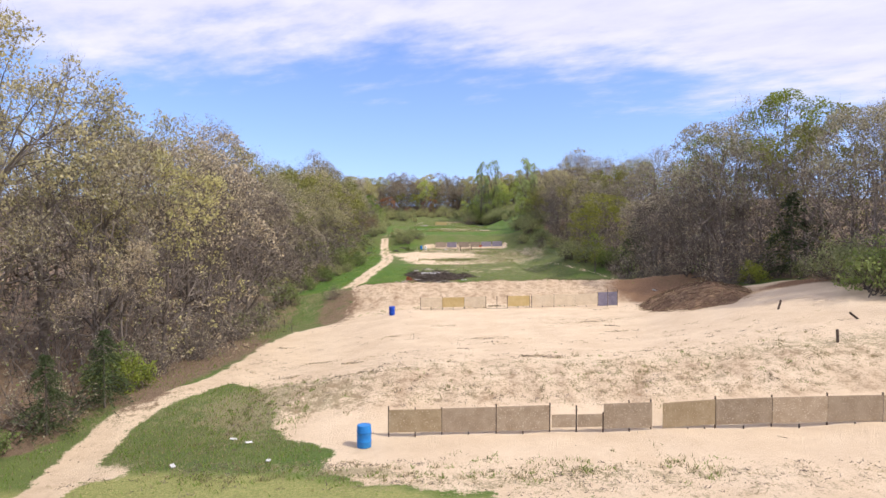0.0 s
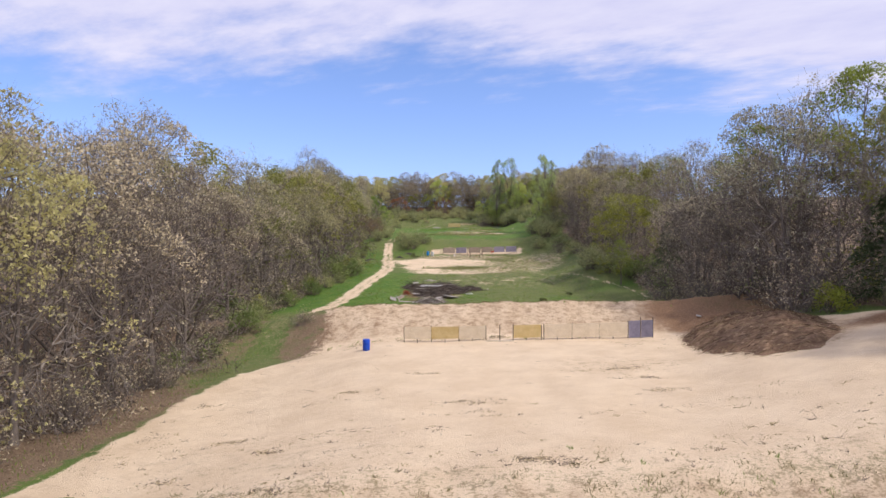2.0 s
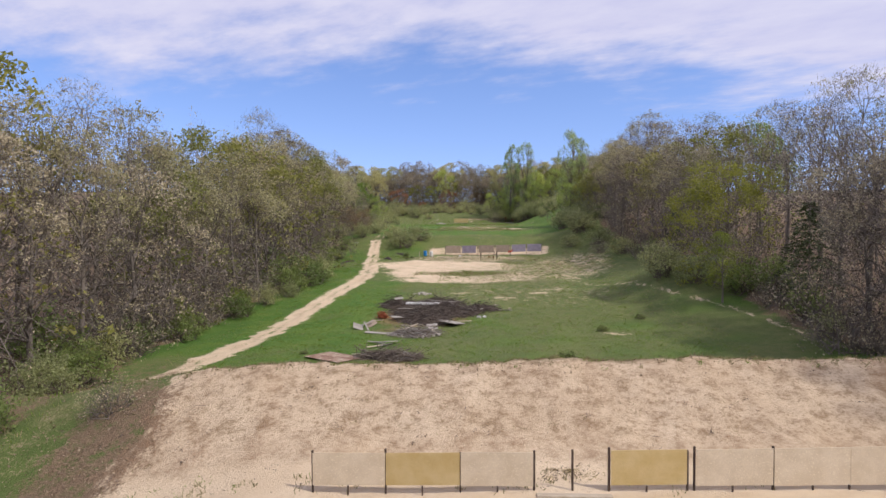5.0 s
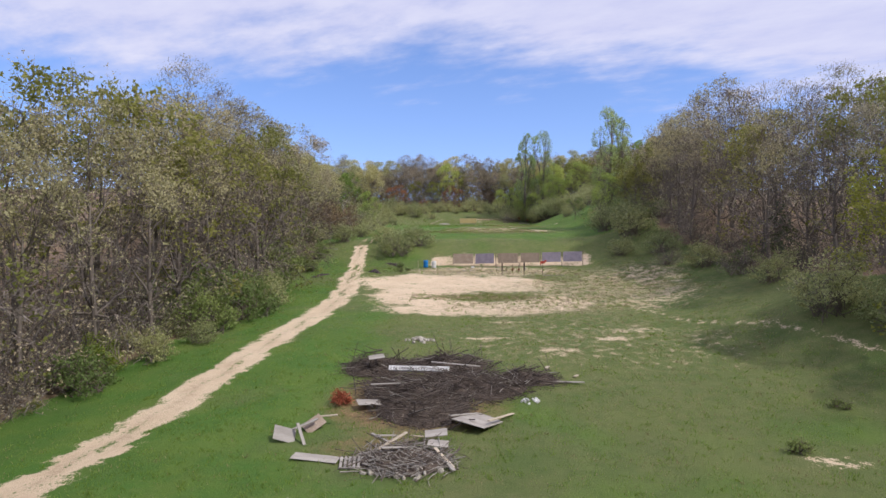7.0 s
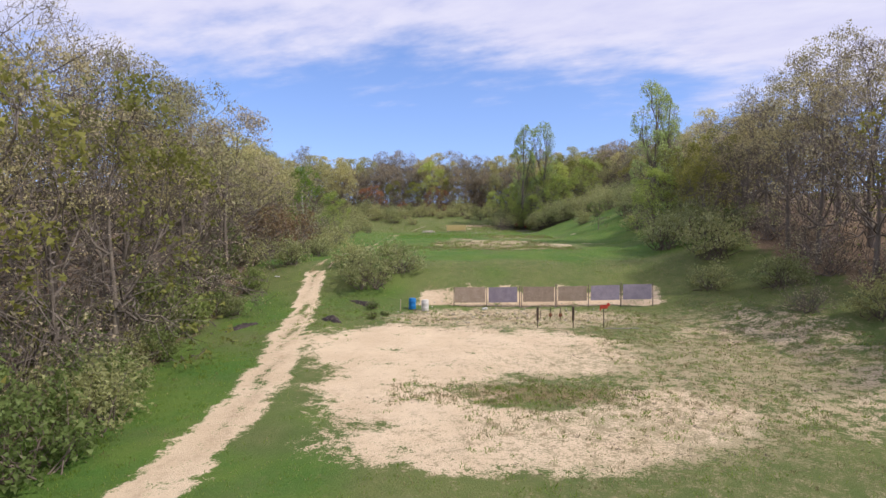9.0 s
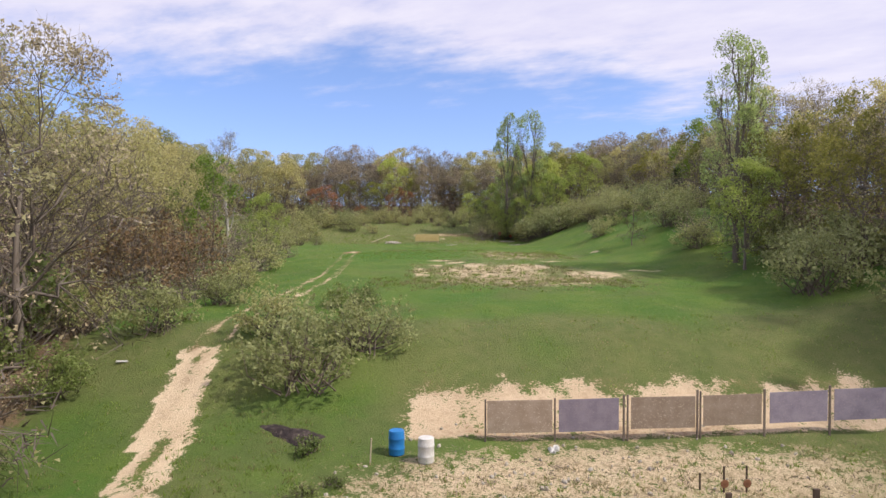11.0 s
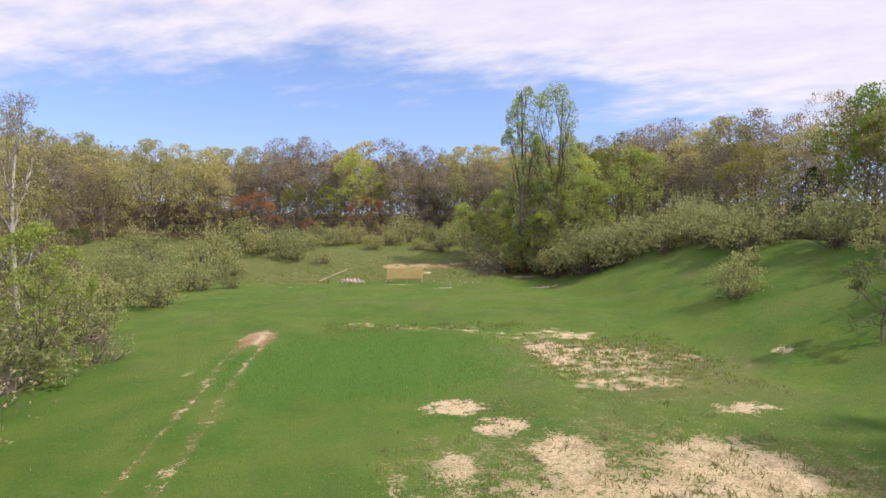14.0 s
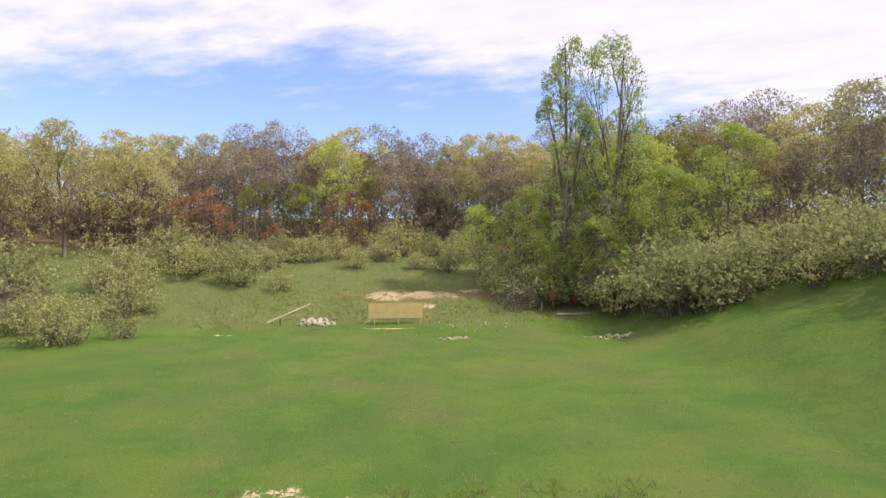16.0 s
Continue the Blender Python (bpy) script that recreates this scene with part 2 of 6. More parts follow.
M = {
    "ground": ground_material(),
    "bark": surface("bark", (0.17, 0.14, 0.115), (0.29, 0.25, 0.21), 1.5, 14, 0.9, bump=0.8, depth=0.03, stretch=(1, 1, 0.25)),
    "pale_bark": surface("pale_bark", (0.38, 0.36, 0.32), (0.55, 0.53, 0.48), 1.5, 14, 0.85, bump=0.5, depth=0.02),
    "twig": surface("twig", (0.18, 0.15, 0.127), (0.30, 0.255, 0.22), 0.6, 6, 0.9, vary=0.4),
    "twig_dark": surface("twig_dark", (0.155, 0.122, 0.10), (0.26, 0.21, 0.175), 0.6, 6, 0.9, vary=0.4),
    "bud": leafy("opening_leaf", (0.44, 0.395, 0.19), (0.60, 0.54, 0.31), 0.3),
    "haze": leafy("brownish_bud", (0.374, 0.308, 0.220), (0.528, 0.451, 0.319), 0.45),
    "bud_light": leafy("light_opening_leaf", (0.506, 0.484, 0.209), (0.682, 0.638, 0.319), 0.5),
    "bud_pink": leafy("pale_catkin", (0.44, 0.375, 0.245), (0.64, 0.555, 0.39), 0.3),
    "olive": leafy("olive_leaf", (0.24, 0.255, 0.06), (0.40, 0.385, 0.11), 0.45),
    "green": leafy("young_leaf", (0.18, 0.30, 0.045), (0.34, 0.46, 0.09), 0.45),
    "yellow_green": leafy("yellow_leaf", (0.30, 0.36, 0.05), (0.40, 0.44, 0.09)),
    "grey_green": leafy("silvery_leaf", (0.319, 0.341, 0.138), (0.572, 0.583, 0.297), 0.5),
    "shrub_green": leafy("shrub_leaf", (0.182, 0.248, 0.072), (0.352, 0.424, 0.149), 0.5),
    "willow": leafy("willow_leaf", (0.30, 0.31, 0.055), (0.47, 0.46, 0.10), 0.5),
    "spring": leafy("light_spring_leaf", (0.402, 0.483, 0.115), (0.621, 0.690, 0.230), 0.55),
    "red_leaf": leafy("red_stalk", (0.42, 0.10, 0.05), (0.58, 0.20, 0.11), 0.4),
    "rust": leafy("rust_leaf", (0.36, 0.165, 0.085), (0.48, 0.25, 0.135), 0.45),
    "rust_brown": leafy("brown_young_leaf", (0.27, 0.17, 0.09), (0.40, 0.27, 0.15), 0.4),
    "needle": leafy("needle", (0.055, 0.08, 0.035), (0.12, 0.155, 0.065), 0.25),
    "poplar": leafy("poplar_leaf", (0.336, 0.448, 0.157), (0.560, 0.661, 0.291), 0.55),
    "blade": leafy("grass_blade", (0.17, 0.28, 0.042), (0.30, 0.39, 0.085), 0.55, 0.0),
    "blade_dry": leafy("dry_blade", (0.34, 0.28, 0.15), (0.52, 0.43, 0.25), 0.5, 0.0),
    "weed_blade": leafy("brownish_weed", (0.22, 0.21, 0.09), (0.40, 0.35, 0.19), 0.5, 0.0),
    "dead_leaf": leafy("dead_leaf", (0.17, 0.115, 0.075), (0.46, 0.36, 0.25), 0.2, 0.0),
    "board_old": surface("weathered_chipboard", (0.36, 0.275, 0.18), (0.46, 0.365, 0.25), 2.0, 55, 0.85, bump=0.4, depth=0.004, spots=(0.62, 0.52, 0.38)),
    "board_gold": surface("weathered_golden_chipboard", (0.40, 0.30, 0.17), (0.50, 0.39, 0.235), 2.0, 45, 0.85, bump=0.5, depth=0.005, spots=(0.68, 0.56, 0.38)),
    "board_new": surface("new_chipboard", (0.64, 0.53, 0.37), (0.74, 0.63, 0.46), 1.6, 55, 0.8, bump=0.3, depth=0.003, spots=(0.76, 0.66, 0.48), vary=0.12),
    "board_yellow": surface("yellow_chipboard", (0.55, 0.41, 0.17), (0.64, 0.50, 0.25), 1.6, 55, 0.8, bump=0.3, depth=0.003, vary=0.1),
    "board_blue": surface("blue_grey_board", (0.21, 0.195, 0.26), (0.30, 0.28, 0.35), 2.0, 40, 0.8, bump=0.3, depth=0.003, spots=(0.32, 0.29, 0.34)),
    "board_mauve": surface("mauve_board", (0.29, 0.25, 0.31), (0.39, 0.34, 0.40), 2.0, 40, 0.8, bump=0.3, depth=0.003, spots=(0.38, 0.33, 0.36)),
    "board_brown": surface("brown_board", (0.36, 0.275, 0.205), (0.46, 0.365, 0.285), 2.0, 45, 0.85, bump=0.3, depth=0.003, spots=(0.56, 0.47, 0.37)),
    "post": surface("dark_post", (0.075, 0.055, 0.042), (0.14, 0.10, 0.075), 3, 30, 0.85, stretch=(1, 1, 0.2)),
    "post_worn": surface("worn_post", (0.16, 0.125, 0.10), (0.27, 0.22, 0.18), 3, 30, 0.85, stretch=(1, 1, 0.2)),
    "wood_grey": surface("grey_timber", (0.33, 0.30, 0.26), (0.48, 0.44, 0.385), 2, 30, 0.85, stretch=(0.3, 1, 1)),
    "wood_pale": surface("pale_timber", (0.52, 0.43, 0.31), (0.64, 0.55, 0.42), 2, 30, 0.8),
    "mound": surface("root_soil", (0.135, 0.082, 0.05), (0.30, 0.195, 0.118), 0.9, 9, 0.95, bump=1.0, depth=0.08, spots=(0.36, 0.25, 0.16), vary=0.0),
    "root": surface("dark_root", (0.10, 0.062, 0.04), (0.21, 0.135, 0.088), 1, 12, 0.9, vary=0.0),
    "duff": surface("matted_litter", (0.085, 0.065, 0.052), (0.17, 0.13, 0.10), 2.5, 22, 0.95, bump=1.0, depth=0.06, spots=(0.27, 0.22, 0.17)),
    "charred": surface("charred_litter", (0.035, 0.028, 0.03), (0.09, 0.07, 0.066), 2.5, 16, 0.95, bump=1.0, depth=0.05, spots=(0.16, 0.13, 0.115)),
    "stick": surface("dead_stick", (0.14, 0.11, 0.09), (0.25, 0.205, 0.17), 1, 12, 0.9, vary=0.5),
    "white": surface("dirty_white", (0.62, 0.61, 0.58), (0.78, 0.77, 0.74), 3, 20, 0.6),
    "blue_bright": surface("bright_blue_plastic", (0.02, 0.18, 0.50), (0.03, 0.25, 0.60), 2, 25, 0.42, bump=0.1, vary=0.05),
    "blue_deep": surface("deep_blue_plastic", (0.012, 0.06, 0.42), (0.02, 0.09, 0.52), 2, 25, 0.42, bump=0.1, vary=0.05),
    # dimmed drum blue: holds the shade inside open drums, and colours bungs
    "blue_dark": surface("inner_shade_and_bung_blue", (0.01, 0.07, 0.22), (0.015, 0.09, 0.28), 2, 25, 0.6),
    "black": surface("black_rubber", (0.02, 0.02, 0.024), (0.045, 0.04, 0.05), 4, 30, 0.75),
    "red": surface("red_paint", (0.55, 0.06, 0.035), (0.68, 0.10, 0.06), 4, 30, 0.6),
    "rust_metal": surface("rusty_metal", (0.22, 0.10, 0.055), (0.34, 0.17, 0.10), 5, 40, 0.75, 0.3),
    "stone": surface("pale_stone", (0.42, 0.38, 0.31), (0.60, 0.55, 0.47), 2, 18, 0.9, bump=0.6, depth=0.02),
    "ply_mottled": peeling_sheet(),
}
# ---- the lie of the land ----
PROFILE_Y = [-400, -60, 10, 24, 28.2, 31.5, 35, 38.5, 44, 56, 66.5, 68, 73.5, 75, 79, 83, 90, 102, 114, 130, 145, 154.5, 157, 163, 168, 180, 195, 210, 232, 251, 256, 272, 290, 308, 330, 420, 700]
PROFILE_Z = [-6, -2.2, -1.3, -1.05, -0.95, -0.1, 0.3, 0.1, -0.4, -0.45, -0.55, -0.3, 1.65, 1.6, -0.2, -1.0, -1.05, -0.65, 0.55, 1.5, 2.55, 3.3, 4.0, 6.6, 7.1, 7.7, 8.5, 9.05, 9.4, 9.5, 10.3, 13.5, 15, 17.5, 20.5, 24, 26]
FINE_Y = np.arange(-420, 720, 0.25)
_k = np.exp(-0.5 * (np.arange(-12, 13) * 0.25 / 0.9) ** 2)
FINE_Z = np.convolve(np.pad(np.interp(FINE_Y, PROFILE_Y, PROFILE_Z), 12, mode="edge"), _k / _k.sum(), mode="valid")
SIDE_Y = [-60, 0, 26, 36, 45, 60, 66, 75, 90, 116, 140, 155, 186, 205, 242, 280, 400]
RIGHT_X = [14, 13, 11, 11, 12, 16, 18, 19, 20, 14, 16, 13, 17, 14, 14, 18, 20]
RIGHT_S = [.02, .02, .01, .13, .24, .22, .22, .12, .12, .32, .20, .30, .18, .38, .40, .25, .1]
LEFT_X = [-10, -10, -8, -2, -2, -5, -5, -9, -11, -12, -13, -14, -12, -12, -14, -20, -24]
LEFT_D = [.5, .5, .8, 1.2, 1.0, 1.3, 1.4, 1.6, .5, .6, .5, .5, .8, .6, .0, .0, .0]


def smooth(a, b, v):
    t = np.clip((v - a) / (b - a), 0, 1)
    return t * t * (3 - 2 * t)


def waves(x, y, scale, seed):
    """A cheap smooth noise from a few crossing waves, about -1 to 1."""
    r = np.random.RandomState(seed)
    out = 0
    for _ in range(7):
        a, p, f = r.uniform(0, 6.28), r.uniform(0, 6.28), r.uniform(0.6, 1.7) / scale
        out = out + np.sin((x * np.cos(a) + y * np.sin(a)) * f * 6.28 + p + 1.3 * np.sin((x * np.sin(a) - y * np.cos(a)) * f * 3.1 + p))
    return out / 4.2


def height(x, y):
    """The ground's height at x, y (numbers or arrays)."""
    x, y = np.asarray(x, float), np.asarray(y, float)
    z = np.interp(y, FINE_Y, FINE_Z)
    # the second bay's back wall bends away at its left end and the first's is only as wide as the bay
    xr, sr = np.interp(y, SIDE_Y, RIGHT_X), np.interp(y, SIDE_Y, RIGHT_S)
    d = np.maximum(x - xr, 0)
    z = z + sr * np.where(d < 4, d * d / 8, d - 2) * 1.0
    over = np.maximum(d - 14, 0)
    z = z - sr * over * 0.92 * smooth(0, 10, over)
    xl, dl = np.interp(y, SIDE_Y, LEFT_X), np.interp(y, SIDE_Y, LEFT_D)
    e = xl - x
    z = z - dl * smooth(-2.5, 9, e)
    z = z + 0.10 * np.clip(e - 14, 0, 55) * smooth(14, 30, e)
    # gentle left-to-right fall across the first bay
    z = z + 0.025 * np.clip(x, -10, 18) * (1 - smooth(60, 80, y))
    near = smooth(90, 40, np.abs(x)) * smooth(-60, -10, y) * smooth(420, 320, y)
    z = z + near * (0.07 * waves(x, y, 7, 3) + 0.03 * waves(x, y, 2.3, 4))
    z = z + 0.24 * smooth(0, 8, x) * smooth(30, 22, x) * smooth(72, 74.5, y) * smooth(80, 76.5, y)
    # the earth bank between the bays is gullied
    face = smooth(28, 30, y) * smooth(37, 34, y) + smooth(67.5, 69, y) * smooth(77, 75, y)
    z = z + face * near * (0.08 * waves(x, y * 0.3, 1.7, 5) + 0.06 * waves(x, y * 0.5, 0.9, 6))
    return z
# ---- mesh helpers ----
def quick(name, verts, faces, mat, smooth_on=False):
    """A mesh from arrays: faces all with the same number of corners."""
    verts, faces = np.asarray(verts, np.float32), np.asarray(faces, np.int32)
    me = bpy.data.meshes.new(name)
    n, k = faces.shape
    me.vertices.add(len(verts))
    me.vertices.foreach_set("co", verts.ravel())
    me.loops.add(n * k)
    me.loops.foreach_set("vertex_index", faces.ravel())
    me.polygons.add(n)
    me.polygons.foreach_set("loop_start", np.arange(0, n * k, k, dtype=np.int32))
    if smooth_on:
        me.polygons.foreach_set("use_smooth", np.ones(n, bool))
    me.materials.append(mat)
    me.update()
    me.validate()
    return me


def part(name, bm, mat, parent, label=""):
    """Links a bmesh, or a ready mesh, as one part under a thing or a part."""
    if isinstance(bm, bmesh.types.BMesh):
        me = bpy.data.meshes.new(name)
        bm.to_mesh(me)
        bm.free()
        me.materials.append(mat)
    else:
        me = bm
    ob = new(name, me)
    ob.parent = parent
    if label:
        ob["label"] = label
    return ob


def thing(name, m, label, category, group="", kind=""):
    ob = new(name)
    ob.matrix_world = m
    return tagged(ob, label, category, group, kind)


def box(bm, size, m=Matrix(), bevel=0.0, jag=0.0, rng=None):
    r = bmesh.ops.create_cube(bm, size=1.0, matrix=m @ Matrix.Diagonal((*size, 1)))
    if jag and rng:
        for v in r["verts"]:
            v.co += Vector((rng.uniform(-jag, jag), rng.uniform(-jag, jag), rng.uniform(-jag, jag)))
    if bevel:
        bmesh.ops.bevel(bm, geom=list({e for v in r["verts"] for e in v.link_edges}), offset=bevel, segments=1, affect="EDGES")
    return r["verts"]


def boxed(size, m=Matrix(), bevel=0.006):
    bm = bmesh.new()
    box(bm, size, m, bevel)
    return bm


def lathe(profile, sides=28, m=Matrix()):
    """A turned body from (radius, height) pairs."""
    bm = bmesh.new()
    rings = [[bm.verts.new(m @ Vector((r * math.cos(6.2832 * i / sides), r * math.sin(6.2832 * i / sides), z))) for i in range(sides)] for r, z in profile]
    for a, b in zip(rings, rings[1:]):
        for i in range(sides):
            bm.faces.new((a[i], a[(i + 1) % sides], b[(i + 1) % sides], b[i])).smooth = True
    bm.faces.new(rings[0][::-1])
    bm.faces.new(rings[-1])
    return bm


def tubes(p0, p1, r0, r1, sides):
    """Tapered tubes along many stretches at once: verts and quads."""
    p0, p1, r0, r1 = (np.asarray(v, float) for v in (p0, p1, r0, r1))
    d = p1 - p0
    d /= np.linalg.norm(d, axis=1, keepdims=True) + 1e-9
    ref = np.where(np.abs(d[:, 2:3]) > 0.9, [[1.0, 0, 0]], [[0, 0, 1.0]])
    u = np.cross(d, ref)
    u /= np.linalg.norm(u, axis=1, keepdims=True)
    w = np.cross(d, u)
    a = np.arange(sides) * 2 * np.pi / sides
    ring = u[:, None] * np.cos(a)[None, :, None] + w[:, None] * np.sin(a)[None, :, None]
    lo, hi = p0[:, None] + ring * r0[:, None, None], p1[:, None] + ring * r1[:, None, None]
    n = len(p0)
    verts = np.concatenate([lo, hi], axis=1).reshape(-1, 3)
    base = (np.arange(n) * 2 * sides)[:, None]
    i, j = np.arange(sides), (np.arange(sides) + 1) % sides
    quads = np.stack([base + i, base + j, base + j + sides, base + i + sides], axis=2).reshape(-1, 4)
    return verts, quads


def upright(pts, radii, sides):
    """One unbroken upright stem through rings round the points."""
    a = np.arange(sides) * 2 * np.pi / sides
    ring = np.stack([np.cos(a), np.sin(a), 0 * a], 1)
    verts = np.concatenate([np.asarray(p) + ring * r for p, r in zip(pts, radii)])
    i, j = np.arange(sides), (np.arange(sides) + 1) % sides
    quads = np.concatenate([np.stack([k + i, k + j, k + j + sides, k + i + sides], 1) for k in range(0, sides * (len(pts) - 1), sides)])
    return verts, quads


def join(chunks):
    """Joins (verts, faces) pairs."""
    vs, fs, k = [], [], 0
    for v, f in chunks:
        vs.append(v)
        fs.append(f + k)
        k += len(v)
    return np.concatenate(vs), np.concatenate(fs)


def unit(v):
    return v / (np.linalg.norm(v, axis=-1, keepdims=True) + 1e-9)


def slivers(p, d, length, width, r):
    """Thin pointed triangles from p along d."""
    side = unit(np.cross(d, r.normal(size=p.shape))) * width[:, None]
    v = np.stack([p - side, p + side, p + d * length[:, None]], axis=1).reshape(-1, 3)
    return v, np.arange(len(v)).reshape(-1, 3)


def flakes(p, size, r, flat=0.0):
    """Small three-cornered leaves, turned at random."""
    nrm = unit(r.normal(size=p.shape) + np.array([0, 0, flat]))
    u = unit(np.cross(nrm, r.normal(size=p.shape)))
    w = np.cross(nrm, u)
    s = size[:, None]
    v = np.stack([p - u * s, p + u * s * 0.8 + w * s * 0.7, p + u * s * 0.8 - w * s * 0.7], axis=1).reshape(-1, 3)
    return v, np.arange(len(v)).reshape(-1, 3)


# ---- plants ----
def inside(p, c, size, most, r):
    """Draws points that lie too far out back into the lobe round c."""
    q = (p - c) / size
    e = np.linalg.norm(q, axis=1, keepdims=True) + 1e-6
    return c + q * np.where(e > most, most * r.uniform(0.7, 1.0, e.shape) / e, 1.0) * size


def tree_parts(seed, tall, base, spread, clumps, twigs, leaves, leaf_size, leaf_mat, twig_mat="twig", bark="bark", twig_len=0.6, steep=0.9, lobes=9, lobe_tall=0.46, lead=0.62, patchy=0.65, low=0.4, fork=0.2, puff=0.22, per=8, fat=1.0):
    """The meshes of one tree: a trunk, limbs that each carry one lobe of the crown, the branches and twigs of the lobes, leaves in small tufts."""
    r = np.random.RandomState(seed)
    zc, rz = tall * (1 + base) / 2, tall * (1 - base) / 2
    size = np.array([spread, spread, rz])
    i = np.arange(lobes)
    cz = 0.64 - 1.36 * i / max(lobes - 1, 1) + r.uniform(-0.05, 0.05, lobes)
    out_to = 0.54 * np.sqrt(np.clip(1 - (0.85 * cz) ** 2, 0.05, 1)) * r.uniform(0.75, 1.15, lobes) * np.where(i == 0, 0.35, 1.0)
    az = i * 2.39996 + r.uniform(-0.4, 0.4, lobes) + seed
    heart = np.stack([np.cos(az) * out_to * spread, np.sin(az) * out_to * spread, zc + cz * rz], 1)
    big = np.stack([r.uniform(0.52, 0.72, lobes) * spread * fat] * 2 + [r.uniform(0.8, 1.1, lobes) * lobe_tall * rz], 1)
    lean, rad = r.normal(size=2) * 0.03 * tall, min(tall * 0.0135, 0.24)

    def axis(h):
        f = h / tall
        return np.array([lean[0] * f * f + 0.14 * math.sin(f * 7 + seed) * min(1, 4 * f), lean[1] * f * f + 0.14 * math.cos(f * 6 + seed) * min(1, 4 * f), h])

    hs = np.linspace(0, lead * tall, 9)
    pts = [axis(h) for h in hs]
    pts[0][2] = -0.5
    thick = rad * (1 - 0.80 * hs / (lead * tall)) + 0.012
    thick[0] *= 1.35
    out = {"trunk": quick("trunk", *upright(pts, thick, 8), M[bark], True)}
    tips_of = max(3, clumps // lobes)
    p0, p1, r0, r1, tip, away, owner, sub = [], [], [], [], [], [], [], []

    def curve(a, m, b, n, ra, rb, wild):
        prev = a
        line = [a]
        for j in range(1, n + 1):
            f = j / n
            e = a * (1 - f) ** 2 + 2 * m * f * (1 - f) + b * f * f + r.normal(size=3) * wild * (j < n)
            p0.append(prev), p1.append(e), r0.append(ra + (rb - ra) * (j - 1) / n), r1.append(ra + (rb - ra) * f)
            line.append(e)
            prev = e
        return line

    for q in range(lobes):
        c = heart[q]
        h0 = min(max(fork * tall, c[2] - steep * math.hypot(c[0], c[1]) - r.uniform(0.04, 0.16) * tall), lead * tall * 0.96)
        a0 = axis(h0)
        lr = rad * r.uniform(0.34, 0.56) * (1 - 0.5 * h0 / tall) + 0.012
        limb = curve(a0, a0 * 0.35 + c * 0.65 + np.array([0, 0, -0.12 * (c[2] - h0)]) + r.normal(size=3) * 0.04 * spread, c + np.array([0, 0, 0.25 * big[q, 2]]), 5, lr, lr * 0.35, 0.03 * spread)
        out_way = unit((c - np.array([0, 0, zc - 0.15 * tall])) / size)
        for _ in range(tips_of):
            way = unit(r.normal(size=3) + 0.8 * out_way + np.array([0, 0, 0.2]))
            e = c + way * big[q] * r.uniform(0.62, 0.95)
            e[2] = max(e[2], tall * base * 0.7 + r.uniform(0.5, 1.4))
            start = limb[r.randint(2, 6)]
            stem = curve(start, start * 0.5 + e * 0.5 + np.array([0, 0, 0.12 * np.linalg.norm(e - start)]) * r.uniform(-1, 1) + r.normal(size=3) * 0.05 * spread, e, 2, lr * 0.30 + 0.006, 0.010, 0.02 * spread)
            tip.append(e), away.append(way), owner.append(q)
            for s in (stem[1], stem[1], e, e):
                to = e + unit(r.normal(size=3) + 0.5 * way) * big[q] * 0.40 - s
                sub.append((s, unit(to), np.linalg.norm(to), 0.007 + 0.10 * lr))
    out["branchwork"] = quick("branchwork", *tubes(p0, p1, r0, r1, 3), M[bark], True)
    tip, away, owner = np.array(tip), np.array(away), np.array(owner)
    twigs = int(twigs * 1.25)
    lift = 0.35 + smooth(0.35, 0.85, tip[:, 2] / tall) * (steep < 2)
    k = r.choice(len(tip), twigs, p=lift / lift.sum())
    d = unit(away[k] * 0.75 + np.array([0, 0, 0.22]) + r.normal(size=(twigs, 3)) * 0.6)
    ln = r.uniform(0.5, 1.3, twigs) * twig_len
    start = tip[k] + unit(r.normal(size=(twigs, 3))) * r.rand(twigs, 1) ** 0.6 * big[owner[k]] * 0.46
    start = inside(start, heart[owner[k]], big[owner[k]], 0.95, r)
    fine = slivers(start, d, ln, r.uniform(0.009, 0.022, twigs) * (1.7 - 1.0 * smooth(0.45, 0.85, start[:, 2] / tall)), r)
    s = [np.array(v) for v in zip(*sub)]
    out["twig_canopy"] = quick("twig_canopy", *join([fine, slivers(s[0], s[1], s[2], s[3], r)]), M[twig_mat])
    if leaves:
        want = ((1 - patchy) + patchy * r.rand(len(tip)) ** (1 + 2 * patchy)) * (0.5 + 0.5 * r.rand(lobes)[owner]) * (low + (1 - low) * smooth(0.3, 0.75, tip[:, 2] / tall))
        tufts = max(1, leaves // per)
        j = r.choice(twigs, tufts, p=want[k] / want[k].sum())
        at = start[j] + d[j] * (ln[j] * r.uniform(0.3, 1.1, tufts))[:, None]
        pos = np.repeat(at, per, axis=0) + r.normal(size=(tufts * per, 3)) * np.repeat(puff * r.uniform(0.5, 1.3, tufts), per)[:, None] * np.array([1, 1, 0.75])
        o = np.repeat(owner[k[j]], per)
        pos = inside(pos, heart[o], big[o], 1.04, r)
        out["crown"] = quick("crown", *flakes(pos, leaf_size * r.uniform(0.6, 1.3, len(pos)), r), M[leaf_mat])
    return out


